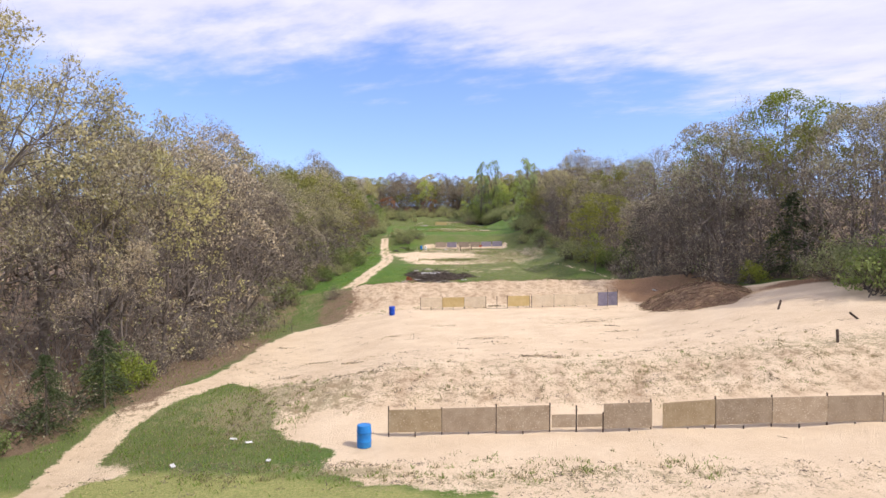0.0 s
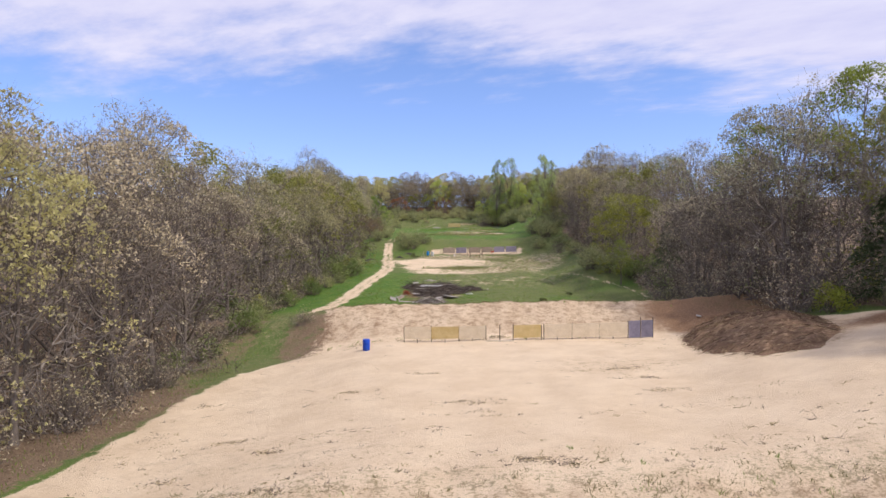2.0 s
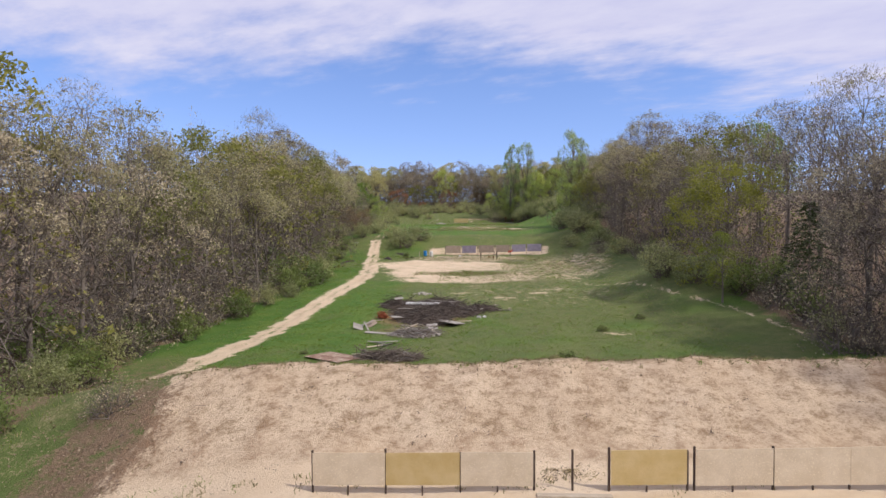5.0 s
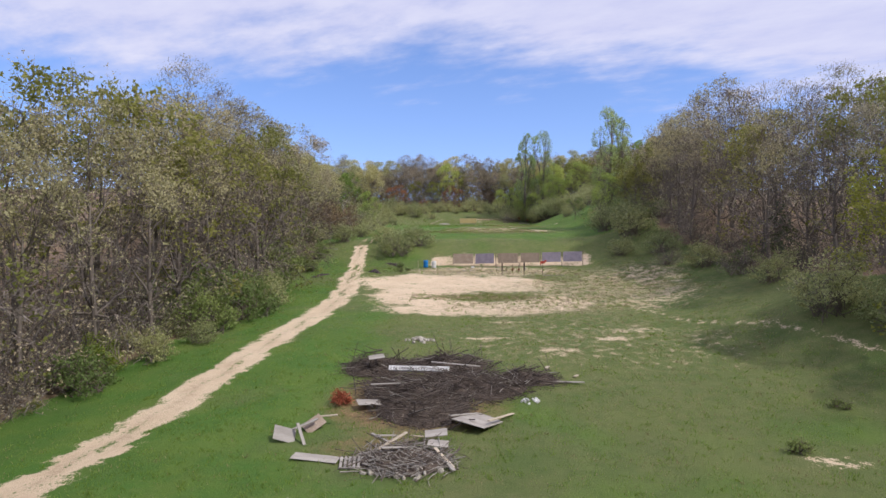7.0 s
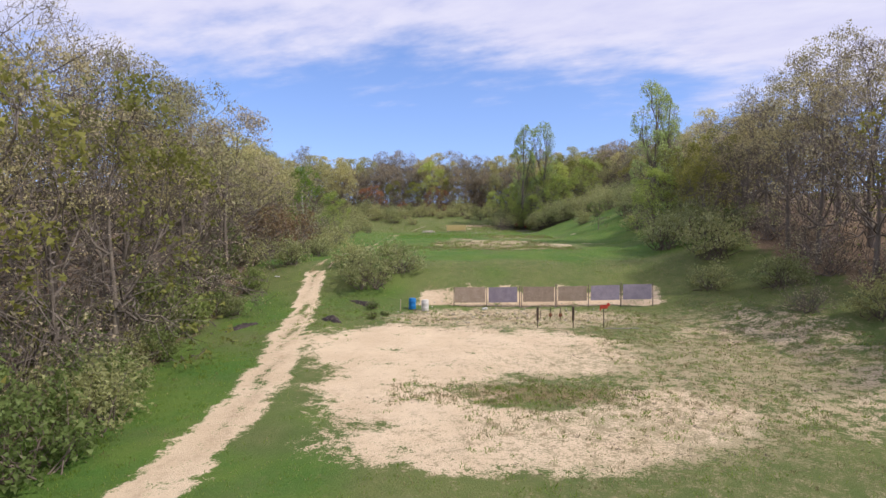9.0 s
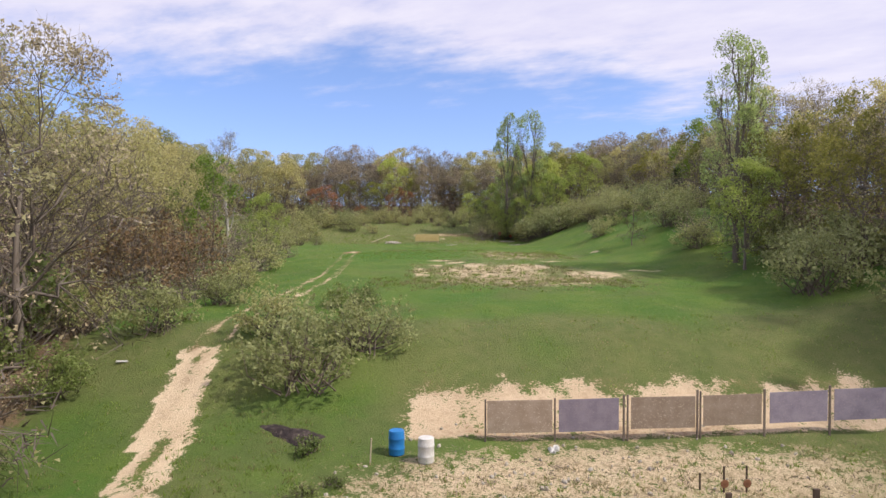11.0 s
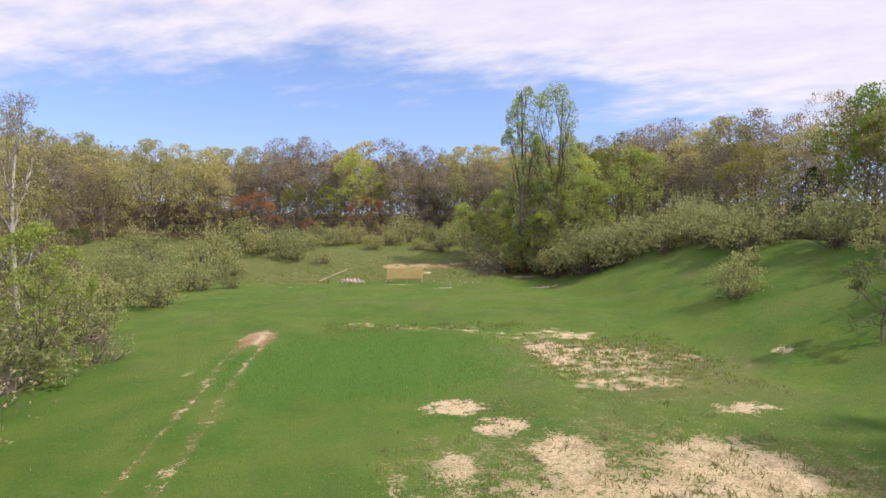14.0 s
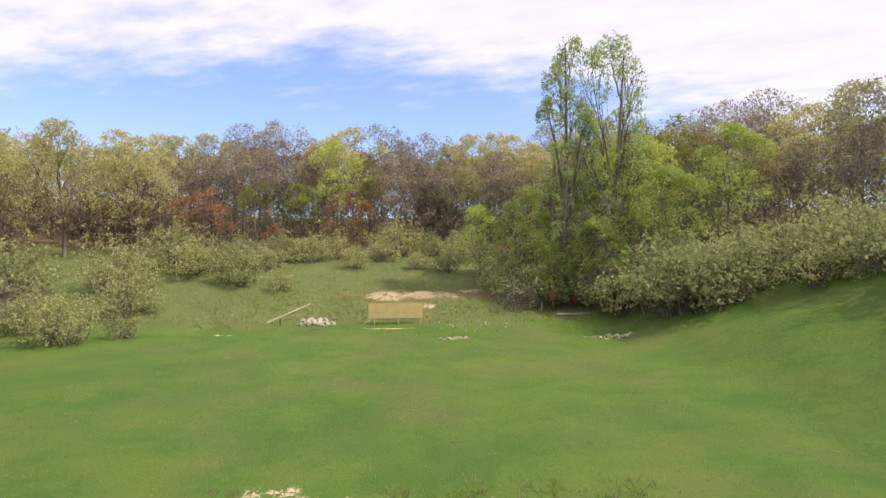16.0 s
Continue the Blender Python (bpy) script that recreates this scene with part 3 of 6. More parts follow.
def shrub_parts(seed, wide, tall, leaves, leaf_size, leaf_mat, twigs=500, bark="twig_dark", clumps=22):
    """A low bush: many stems from the ground, leaves in uneven clumps."""
    r = np.random.RandomState(seed)
    a, el = r.uniform(0, 6.28, clumps), np.arcsin(r.uniform(0.02, 1, clumps))
    rad = r.uniform(0.55, 1.0, clumps)
    c = np.stack([np.cos(a) * np.cos(el) * rad * wide / 2, np.sin(a) * np.cos(el) * rad * wide / 2, 0.12 * tall + np.sin(el) * rad * tall * 0.82], 1)
    root = np.stack([r.normal(size=clumps) * 0.12 * wide, r.normal(size=clumps) * 0.12 * wide, np.full(clumps, -0.15)], 1)
    mid = root * 0.5 + c * 0.5 + r.normal(size=(clumps, 3)) * 0.08 * wide
    n = clumps
    v1 = tubes(root, mid, np.full(n, 0.035), np.full(n, 0.022), 4)
    v2 = tubes(mid, c, np.full(n, 0.022), np.full(n, 0.008), 3)
    out = {"stem_clump": None}
    q1 = quick("stem_clump", *join([v1]), M[bark])
    k = r.randint(0, n, twigs)
    st = c[k] * r.uniform(0.55, 1, (twigs, 1)) + r.normal(size=(twigs, 3)) * 0.06 * wide
    d = unit(unit(c[k] - root[k] * 0.5) + np.array([0, 0, 0.45]) + r.normal(size=(twigs, 3)) * 0.45)
    ln = r.uniform(0.2, 0.6, twigs) * (0.3 + 0.2 * tall)
    tw = slivers(st, d, ln, r.uniform(0.006, 0.014, twigs), r)
    tv, tq = join([v1, v2])
    tri = np.concatenate([tq[:, [0, 1, 2]], tq[:, [0, 2, 3]]])
    bpy.data.meshes.remove(q1)
    out["stem_clump"] = quick("stem_clump", *join([(tv, tri), tw]), M[bark])
    k = r.randint(0, n, leaves)
    sc = np.array([0.17 * wide, 0.17 * wide, 0.14 * tall])
    off = unit(r.normal(size=(leaves, 3))) * r.uniform(0, 1, (leaves, 1)) ** 0.45 * sc * r.uniform(0.7, 1.3, clumps)[k][:, None]
    pos = c[k] + off
    stray = r.rand(leaves) < 0.55
    t = r.randint(0, twigs, leaves)
    pos[stray] = (st[t] + d[t] * ln[t][:, None] * r.uniform(0.3, 1, (leaves, 1)))[stray]
    pos += r.normal(size=(leaves, 3)) * leaf_size * 0.7
    pos[:, 2] = np.abs(pos[:, 2])
    out["crown"] = quick("crown", *flakes(pos, leaf_size * r.uniform(0.6, 1.3, leaves), r, 0.5), M[leaf_mat])
    return out


def conifer_parts(seed, tall, wide, tiers, mat="needle", skirt=0.08):
    r = np.random.RandomState(seed)
    out = {"trunk": quick("trunk", *tubes([[0, 0, -0.4]], [[0, 0, tall]], [0.011 * tall + 0.03], [0.01], 6), M["bark"])}
    vs, fs = [], []
    p, d, ln, wd = [], [], [], []
    for i in range(tiers):
        f = i / tiers
        z, reach = tall * (skirt + (0.97 - skirt) * f), wide / 2 * (1 - f) ** 0.8 + 0.08
        for _ in range(int(9 - 3 * f)):
            a = r.uniform(0, 6.28)
            L = reach * r.uniform(0.75, 1.1)
            for s in np.linspace(0.12, 1, 9):
                q = np.array([math.cos(a) * L * s, math.sin(a) * L * s, z + 0.10 * L * math.sin(s * 3.1) - 0.34 * L * s * s])
                for _ in range(3):
                    p.append(q + r.normal(size=3) * 0.03)
                    d.append(unit(np.array([math.cos(a), math.sin(a), -0.25]) + r.normal(size=3) * 0.55))
                    ln.append(r.uniform(0.16, 0.34) * (0.6 + wide * 0.12))
                    wd.append(r.uniform(0.02, 0.045))
    out["crown"] = quick("crown", *slivers(np.array(p), np.array(d), np.array(ln), np.array(wd), r), M[mat])
    return out


def plant(name, meshes, label, category, group):
    """A proto plant at the origin, to be copied and at last set down itself."""
    ob = tagged(new(name), label, category, group)
    for key, me in meshes.items():
        o = new(key, me)
        o.parent = ob
        if key != "trunk":
            o["kind"] = "stuff"
    return ob


def stand(x, y, turn=0.0, scale=1.0, sink=0.1, tip=0.0):
    return Matrix.Translation((x, y, float(height(x, y)) - sink)) @ Euler((tip, 0, turn)).to_matrix().to_4x4() @ Matrix.Scale(scale, 4)


def sow(protos, places):
    """places: (kind, matrix). The last place of each kind takes the proto itself."""
    by = {}
    for kind, m in places:
        by.setdefault(kind, []).append(m)
    for kind, ob in protos.items():
        spots = by.get(kind, [])
        if not spots:
            for o in (*ob.children_recursive, ob):
                bpy.data.objects.remove(o)
            continue
        for m in spots[:-1]:
            copy_thing(ob, m)
        ob.matrix_basis = spots[-1]
# ---- the ground ----
def near_line(x, y, pts):
    """Distance to a bent line."""
    best = np.full(np.shape(x), 1e9)
    for (ax, ay), (bx, by) in zip(pts, pts[1:]):
        dx, dy = bx - ax, by - ay
        t = np.clip(((x - ax) * dx + (y - ay) * dy) / (dx * dx + dy * dy), 0, 1)
        best = np.minimum(best, np.hypot(x - ax - t * dx, y - ay - t * dy))
    return best


def blob(x, y, cx, cy, rx, ry, turn=0.0):
    """1 inside an oval, falling to 0 outside."""
    c, s = math.cos(turn), math.sin(turn)
    u, v = (x - cx) * c + (y - cy) * s, -(x - cx) * s + (y - cy) * c
    return smooth(1.5, 0.5, np.sqrt((u / rx) ** 2 + (v / ry) ** 2))


PATH_LOW = [(-12.6, 12), (-13.8, 19), (-14.4, 23), (-14.8, 25.2), (-15.25, 28), (-15.35, 30), (-14.6, 33), (-13.2, 36), (-12.8, 44)]
PATH_HIGH = [(-23.6, 76), (-19.1, 82), (-16.6, 85.5), (-14.7, 94.8), (-13.0, 110), (-11.8, 123), (-11.5, 130), (-12.0, 138), (-13.2, 147), (-14.3, 156.5), (-14.6, 161)]
TRACK = [(-14.6, 161), (-13.8, 166), (-12.6, 173), (-11.5, 184), (-11.5, 196), (-11.8, 206), (-11.7, 216)]
SIDE_PATH = [(14, 128), (17.5, 119.5), (19.5, 116.5), (22.4, 109), (25, 103), (27, 92)]
WOOD_Y = [-60, 20, 35, 50, 60, 70, 85, 100, 115, 130, 145, 160, 180, 195, 216, 235, 250, 265, 300, 420]
WOOD_LEFT = [-22, -19, -17.4, -17.2, -18, -20, -22, -21.5, -20.5, -19.5, -20.5, -21.5, -24, -26, -30, -38, -42, -46, -50, -60]
WOOD_RIGHT = [44, 40, 34, 33, 33, 31, 28, 27, 29, 29, 28, 26, 27, 31, 36, 38, 36, 34, 36, 50]


def cover(x, y):
    """What grows or lies where: sand, lush grass, leaf litter, dark soil, thin dead growth, tall dark grass."""
    wob = waves(x, y, 5, 11) * 0.8 + waves(x, y, 1.8, 12) * 0.35
    left, right = np.interp(y, WOOD_Y, WOOD_LEFT), np.interp(y, WOOD_Y, WOOD_RIGHT)
    # the two sand bays
    edge = np.interp(y, [19, 21.1, 22.5, 23.8, 24.7, 26.6, 30.7, 35.6, 37, 50, 60, 66, 70, 75], [0.5, -1.9, -4.6, -4.8, -4.3, -7.0, -8.7, -10.6, -14, -14.8, -14.2, -11.2, -10.4, -10.8])
    bay = smooth(-0.5, 0.9, x - edge + wob * 0.5) * smooth(19.5, 22, y + 0.25 * x + wob) * smooth(76.2, 74.6, y + 0.2 * wob)
    bay = bay * smooth(2, -2, x - np.interp(y, [0, 56, 64, 68, 80], [32, 33, 26, 21, 20]) + wob)
    bay = np.maximum(bay, smooth(14, 19, y) * smooth(24, 20, y) * smooth(-1, 3, x + wob) * 0.6)
    sand = bay
    sand = np.maximum(sand, 0.9 * smooth(1.35, 0.6, near_line(x, y, PATH_LOW) + 0.15 * wob))
    sand = np.maximum(sand, 0.85 * blob(x, y, -13.2, 24.3, 1.5, 0.9, -0.4))
    road = near_line(x, y, PATH_HIGH)
    tread = np.abs(road - 0.62)
    sand = np.maximum(sand, 0.74 * smooth(np.interp(y, [80, 125, 145, 160], [2.05, 2.0, 1.7, 1.35]), 0.7, road + 0.38 * wob + 0.25 * waves(x, y, 1.3, 53)) * (1 - (0.3 + 0.5 * smooth(126, 148, y)) * smooth(0.42, 0.12, road + 0.12 * wob) * (0.6 + 0.5 * waves(x, y, 11, 23))))
    rut = np.abs(near_line(x - 0.15, y, TRACK) - 0.66)
    fade = smooth(219, 212, y) * (0.46 + 0.08 * smooth(192, 182, y) + 0.03 * waves(x * 0.5, y, 9, 21))
    sand = np.maximum(sand, smooth(0.6, 0.1, rut + 0.12 * wob) * fade * smooth(160, 163, y))
    sand = np.maximum(sand, 0.5 * smooth(0.8, 0.1, near_line(x, y, SIDE_PATH) + 0.3 * wob))
    # the sandy place of the third bay
    third = np.maximum.reduce([blob(x, y, -4.0, 142.0, 8.6, 6.8, -0.15), blob(x, y, 3.5, 140.5, 6.4, 6.4), blob(x, y, -3.6, 133.5, 5.6, 6.6, 0.3), blob(x, y, 1.0, 127.2, 8.6, 3.6, 0.06), blob(x, y, 7.2, 130.0, 4.6, 4.4, 0.5)])
    third = third * (1 - 0.42 * blob(x, y, -0.9, 133.4, 2.6, 1.2)) * (1 - 0.38 * blob(x, y, 2.6, 131.6, 3.6, 1.2, 0.1)) * (1 - 0.42 * blob(x, y, 6.8, 134.8, 4.2, 1.2, 0.1)) * (0.9 + 0.2 * waves(x, y, 1.9, 43))
    ring = np.minimum(np.abs(np.hypot((x - 1) / 1.35, y - 134) - 6.6), np.abs(np.hypot((x - 1) / 1.35, y - 134) - 7.7)) + 2 * smooth(133, 136, y)
    third = third * (0.86 + 0.22 * waves(x, y, 4, 24))
    sand = np.maximum(sand, third)
    sand = np.maximum(sand, 0.60 * blob(x, y, 3.0, 150.4, 12, 4.4))
    sand = np.maximum(sand, (0.50 + 0.06 * waves(x, y, 2.2, 55)) * blob(x, y, 13.0, 135, 10, 10))
    sand = np.maximum(sand, (0.48 + 0.10 * waves(x, y, 2.6, 54)) * blob(x, y, 17.0, 143.0, 7.5, 9.5))
    sand = np.maximum(sand, (0.66 + 0.16 * waves(x, y * 0.4, 2.6, 57)) * smooth(154.2, 155.0, y) * smooth(160.4, 157.0, y + 0.9 * waves(x, y * 0, 2.4, 58)) * smooth(-6.5, -4, x) * smooth(17, 15, x))
    sand = np.maximum(sand, (0.35 + 0.12 * waves(x, y, 1.5, 56)) * blob(x, y, 9, 116, 12, 8))
    sand = np.maximum(sand, 0.6 * blob(x, y, 1.5, 116, 1.8, 0.6))
    for cx, cy, rx, ry, s in ((5.8, 113, 1.4, 0.6, .6), (9.8, 116.2, 1.6, 0.6, .6), (12, 119, 2.4, 1, .5), (14, 98, 1.4, .8, .5), (8, 84, 1.2, .7, .55), (3.3, 121.4, 2, .7, .5)):
        sand = np.maximum(sand, s * blob(x, y, cx, cy, rx, ry))
    # bare spots of the top field
    for cx, cy, rx, ry, s in ((2.6, 186.0, 5.6, 6.6, .64), (1.8, 192.3, 1.5, 2.4, .62), (6.6, 190.6, 2.8, 3.4, .64), (-3.6, 186.2, 1.0, 5.6, .56), (0.5, 180.0, 5.0, 2.4, .56), (6.0, 179.5, 6.0, 3.6, .55), (9.8, 183.0, 1.6, 4.2, .60), (-1.3, 197.6, 1.5, 1.3, .60), (0.1, 195.2, 1.3, 1.2, .58), (-1.9, 191.4, .9, 2.4, .56),
                              (11.3, 184.3, 2.8, 3.2, .57), (5.4, 207.2, 1.4, 4.4, .61), (8.0, 212.4, 2.2, 2.0, .55), (7.6, 205.2, 4.2, 5.2, .50), (7.2, 200.6, 3.4, 1.6, .50), (12.3, 205.5, 1.3, 1.9, .46), (10.4, 196.4, 2.0, 1.0, .52), (16.5, 187, 2.4, 1.0, .46), (17.4, 204.4, .8, .7, .52),
                              (-11.8, 213.6, 1.2, 3.4, .56), (-13.6, 205, .5, 1.2, .45), (3.3, 245.5, 1.4, .5, .50), (14.8, 245, 2.4, .6, .50), (-1.2, 251.0, 2.6, .35, .52), (-1.5, 260.8, 2.2, 2.0, .60), (2.0, 261.2, 2.4, 1.6, .62), (4.5, 261, 2.0, 1.5, .52), (7, 262.3, 1.6, .9, .58), (9.8, 262.5, .9, .7, .54), (2.5, 257.6, .8, 1.2, .54), (-14, 249, 1, .5, .5)):
        sand = np.maximum(sand, s * blob(x, y, cx, cy, rx, ry))
    sand = np.maximum(sand, (0.40 + 0.12 * waves(x, y, 2.2, 41)) * smooth(2.2, 0.5, near_line(x, y, [(-5.5, 218), (-1.8, 216), (1, 216), (4.5, 212), (7.5, 214)]) + 0.4 * wob))
    sand = np.where((y > 170) & (y < 220), sand * (1 + (0.16 + 0.2 * blob(x, y, 8, 206, 6, 7)) * waves(x, y, 1.7, 42)), sand)
    lush = 0.45 + 0.2 * waves(x, y, 14, 14)
    lush = lush - 0.35 * smooth(40, 46, y) * smooth(95, 85, y) * smooth(-10, -13, x)
    lush = lush - 0.25 * blob(x, y, -10.0, 29.5, 5.5, 7) + 0.35 * smooth(-4, -8, x) * smooth(78, 86, y) * smooth(150, 130, y)
    lush = lush + 0.35 * smooth(163, 170, y) - 0.45 * smooth(120, 132, y) * smooth(166, 156, y) * smooth(6, 14, x)
    lush = lush + 0.22 * waves(x, y, 6, 25) * smooth(78, 86, y) - 0.15 * smooth(-10, -2, x) * smooth(80, 86, y) * smooth(160, 140, y)
    lush = lush - 0.58 * smooth(251, 255, y) - 0.12 * smooth(216, 222, y) - 0.25 * smooth(157, 160, y) * smooth(166, 163, y) - 0.5 * blob(x, y, 7, 203, 9, 7) - 0.3 * blob(x, y, 6, 184, 12, 10)
    lush = lush - 0.28 * blob(x, y, 7, 130, 16, 18) - 0.4 * blob(x, y, 18, 145, 8, 10) - 0.42 * blob(x, y, 11, 114, 11, 10) + 0.2 * blob(x, y, -3, 205, 10, 9) - 0.5 * blob(x, y, 2, 132.6, 7, 3) - 0.4 * blob(x, y, -9.5, 138, 2.5, 12)
    litter = np.maximum(smooth(2.0, -1.5, x - left + wob), smooth(-2.0, 1.5, x - right + wob))
    litter = np.maximum(litter, smooth(285, 297, y + wob))
    litter = np.maximum(litter, 0.75 * smooth(28, 34, y) * smooth(62, 52, y) * smooth(-13.5, -15.4, x))
    litter = np.maximum(litter, 0.5 * smooth(28, 34, y) * smooth(98, 84, y) * smooth(-15.0, -16.5, x))
    litter = np.maximum(litter, 0.62 * blob(x, y, -11.3, 69.5, 2.6, 5.5))
    soil = 0.34 * smooth(0.45, 0.1, ring + 0.1 * wob) + 0.42 * blob(x, y, 2, 132.6, 5, 1.7) + 0.22 * blob(x, y, 2, 151, 11, 4) + 0.9 * blob(x, y, 23.8, 60.0, 4.4, 7.6) + 0.16 * smooth(1.3, 0.6, road) + 0.16 * smooth(0.3, 0.08, tread + 0.06 * wob) + 0.2 * smooth(0.4, 0.1, road) + 0.42 * smooth(0.6, 0.1, rut) * smooth(160, 163, y) * smooth(219, 212, y) + 0.3 * blob(x, y, -11.8, 213.6, 1.4, 3.6) + 0.48 * blob(x, y, 3, 261, 9, 2.2) + 0.26 * smooth(1.3, 0.6, near_line(x, y, PATH_LOW)) + (0.36 + 0.14 * waves(x, y * 0.3, 2.0, 52)) * smooth(28.4, 29.6, y) * smooth(36, 33, y) * smooth(-9, -7, x) + 0.7 * blob(x, y, 26, 71, 6, 5) + (0.44 + 0.04 * waves(x, y * 0.3, 2.4, 51)) * smooth(66.6, 68, y) * smooth(76.5, 75, y) * smooth(-13, -9, x) * smooth(25, 21, x) + 0.8 * blob(x, y, 31, 55, 3, 2.5) + 0.45 * blob(x, y, 10, 75.6, 4, .8) + 0.34 * smooth(154, 155, y) * smooth(160, 158, y) * smooth(-6.5, -4, x) * smooth(17, 15, x) + 0.4 * blob(x, y, -3.5, 98.2, 2.6, 1.6) + 0.62 * blob(x, y, -2, 104.3, 4.6, 4.4) + 0.7 * blob(x, y, -2.8, 88.6, 2.1, 1.1)
    thin = 0.10 + 0.14 * blob(x, y, 6, 36.8, 14, 2.2) + 0.42 * smooth(28.5, 30, y) * smooth(37, 34, y) + 0.34 * blob(x, y, 8, 20.5, 12, 2.0) + 0.25 * blob(x, y, -6, 40, 6, 3)
    thin = thin + 0.40 * smooth(67.3, 69.5, y) * smooth(77, 75, y) + 0.42 * blob(x, y, 8, 75.2, 8, 0.9) + 0.3 * blob(x, y, 12.5, 55, 5, 3.0) + 0.14 * blob(x, y, 20, 37, 8, 4) + 0.25 * blob(x, y, -8, 31, 4, 4)
    thin = thin + 0.42 * blob(x, y, 3, 151, 14, 4.5) + 0.25 * blob(x, y, 9, 136, 9, 9) + 0.2 * blob(x, y, 4, 127, 9, 3)
    strip = near_line(x, y, [(-13, 25.0), (-8.5, 23.9), (-5, 23.2), (-2.2, 22.6)])
    thin = thin + 0.5 * smooth(1.0, 0.3, strip + 0.25 * wob) + 0.42 * blob(x, y, -9.2, 29.5, 1.4, 4.5, 0.3) + 0.22 * blob(x, y, 0, 22, 9, 1.0)
    thin = thin + 0.18 * blob(x, y, 9, 115, 12, 9) + 0.26 * blob(x, y, 6, 130, 16, 19) + 0.32 * blob(x, y, 5, 178.2, 11, 4.2) + 0.26 * blob(x, y, 18, 144, 8, 10)
    thin = thin * smooth(260, 250, y) + 0.30 * blob(x, y, 3.5, 187, 10, 9) + 0.22 * blob(x, y, 8, 206, 7, 8) + 0.40 * smooth(252, 255, y) * smooth(290, 278, y) + 0.22 * smooth(175, 185, y) * smooth(220, 205, y) * smooth(-8, -2, x)
    dark = smooth(1.2, 0.8, np.sqrt(((x + 4.6) / 8.2) ** 2 + ((y - 206.2) / 7.0) ** 2) + 0.1 * wob)
    mown = smooth(0.1, -0.6, y - np.interp(x, [-14, -12, -8.7, -5.3, -2, 0], [23.2, 24.3, 23.5, 22.6, 21.5, 20.5]) + 0.25 * wob) * smooth(-20, -16, x)
    return [np.clip(v, 0, 1) for v in (sand, lush, litter, soil, thin, dark, mown)]


def grown(a, b, step, far, rate):
    mid = np.arange(a, b + 1e-6, step)
    out, s, v = [], step, b
    while v < far[1]:
        s *= rate
        v += s
        out.append(v)
    low, s, v = [], step, a
    while v > far[0]:
        s *= rate
        v -= s
        low.append(v)
    return np.array(low[::-1] + list(mid) + out)


GX, GY = grown(-20, 28, 0.5, (-2500, 2500), 1.18), grown(17, 262, 0.5, (-2500, 3000), 1.16)
gx, gy = np.meshgrid(GX, GY)
gz = height(gx, gy)
gone = np.maximum(np.abs(gx) - 150, 0) + np.maximum(gy - 420, 0) + np.maximum(-60 - gy, 0)
gz = np.where(gone > 0, gz + (14.0 - gz) * smooth(0, 500, gone), gz)
nx, ny = len(GX), len(GY)
idx = np.arange(nx * ny).reshape(ny, nx)
quads = np.stack([idx[:-1, :-1], idx[:-1, 1:], idx[1:, 1:], idx[1:, :-1]], axis=2).reshape(-1, 4)
ground_mesh = quick("ground", np.stack([gx, gy, gz], axis=2).reshape(-1, 3), quads, M["ground"], True)
_c = [v.ravel() for v in cover(gx, gy)]
for name, four in (("cover", _c[:3] + _c[6:]), ("cover_more", _c[3:6] + [np.ones_like(_c[0])])):
    layer = ground_mesh.attributes.new(name, "FLOAT_COLOR", "POINT")
    layer.data.foreach_set("color", np.stack(four, axis=1).astype(np.float32).ravel())
ground = tagged(new("ground", ground_mesh), "pale sand bays, rough green grass, worn dirt tracks and leaf litter", "ground", kind="structure")
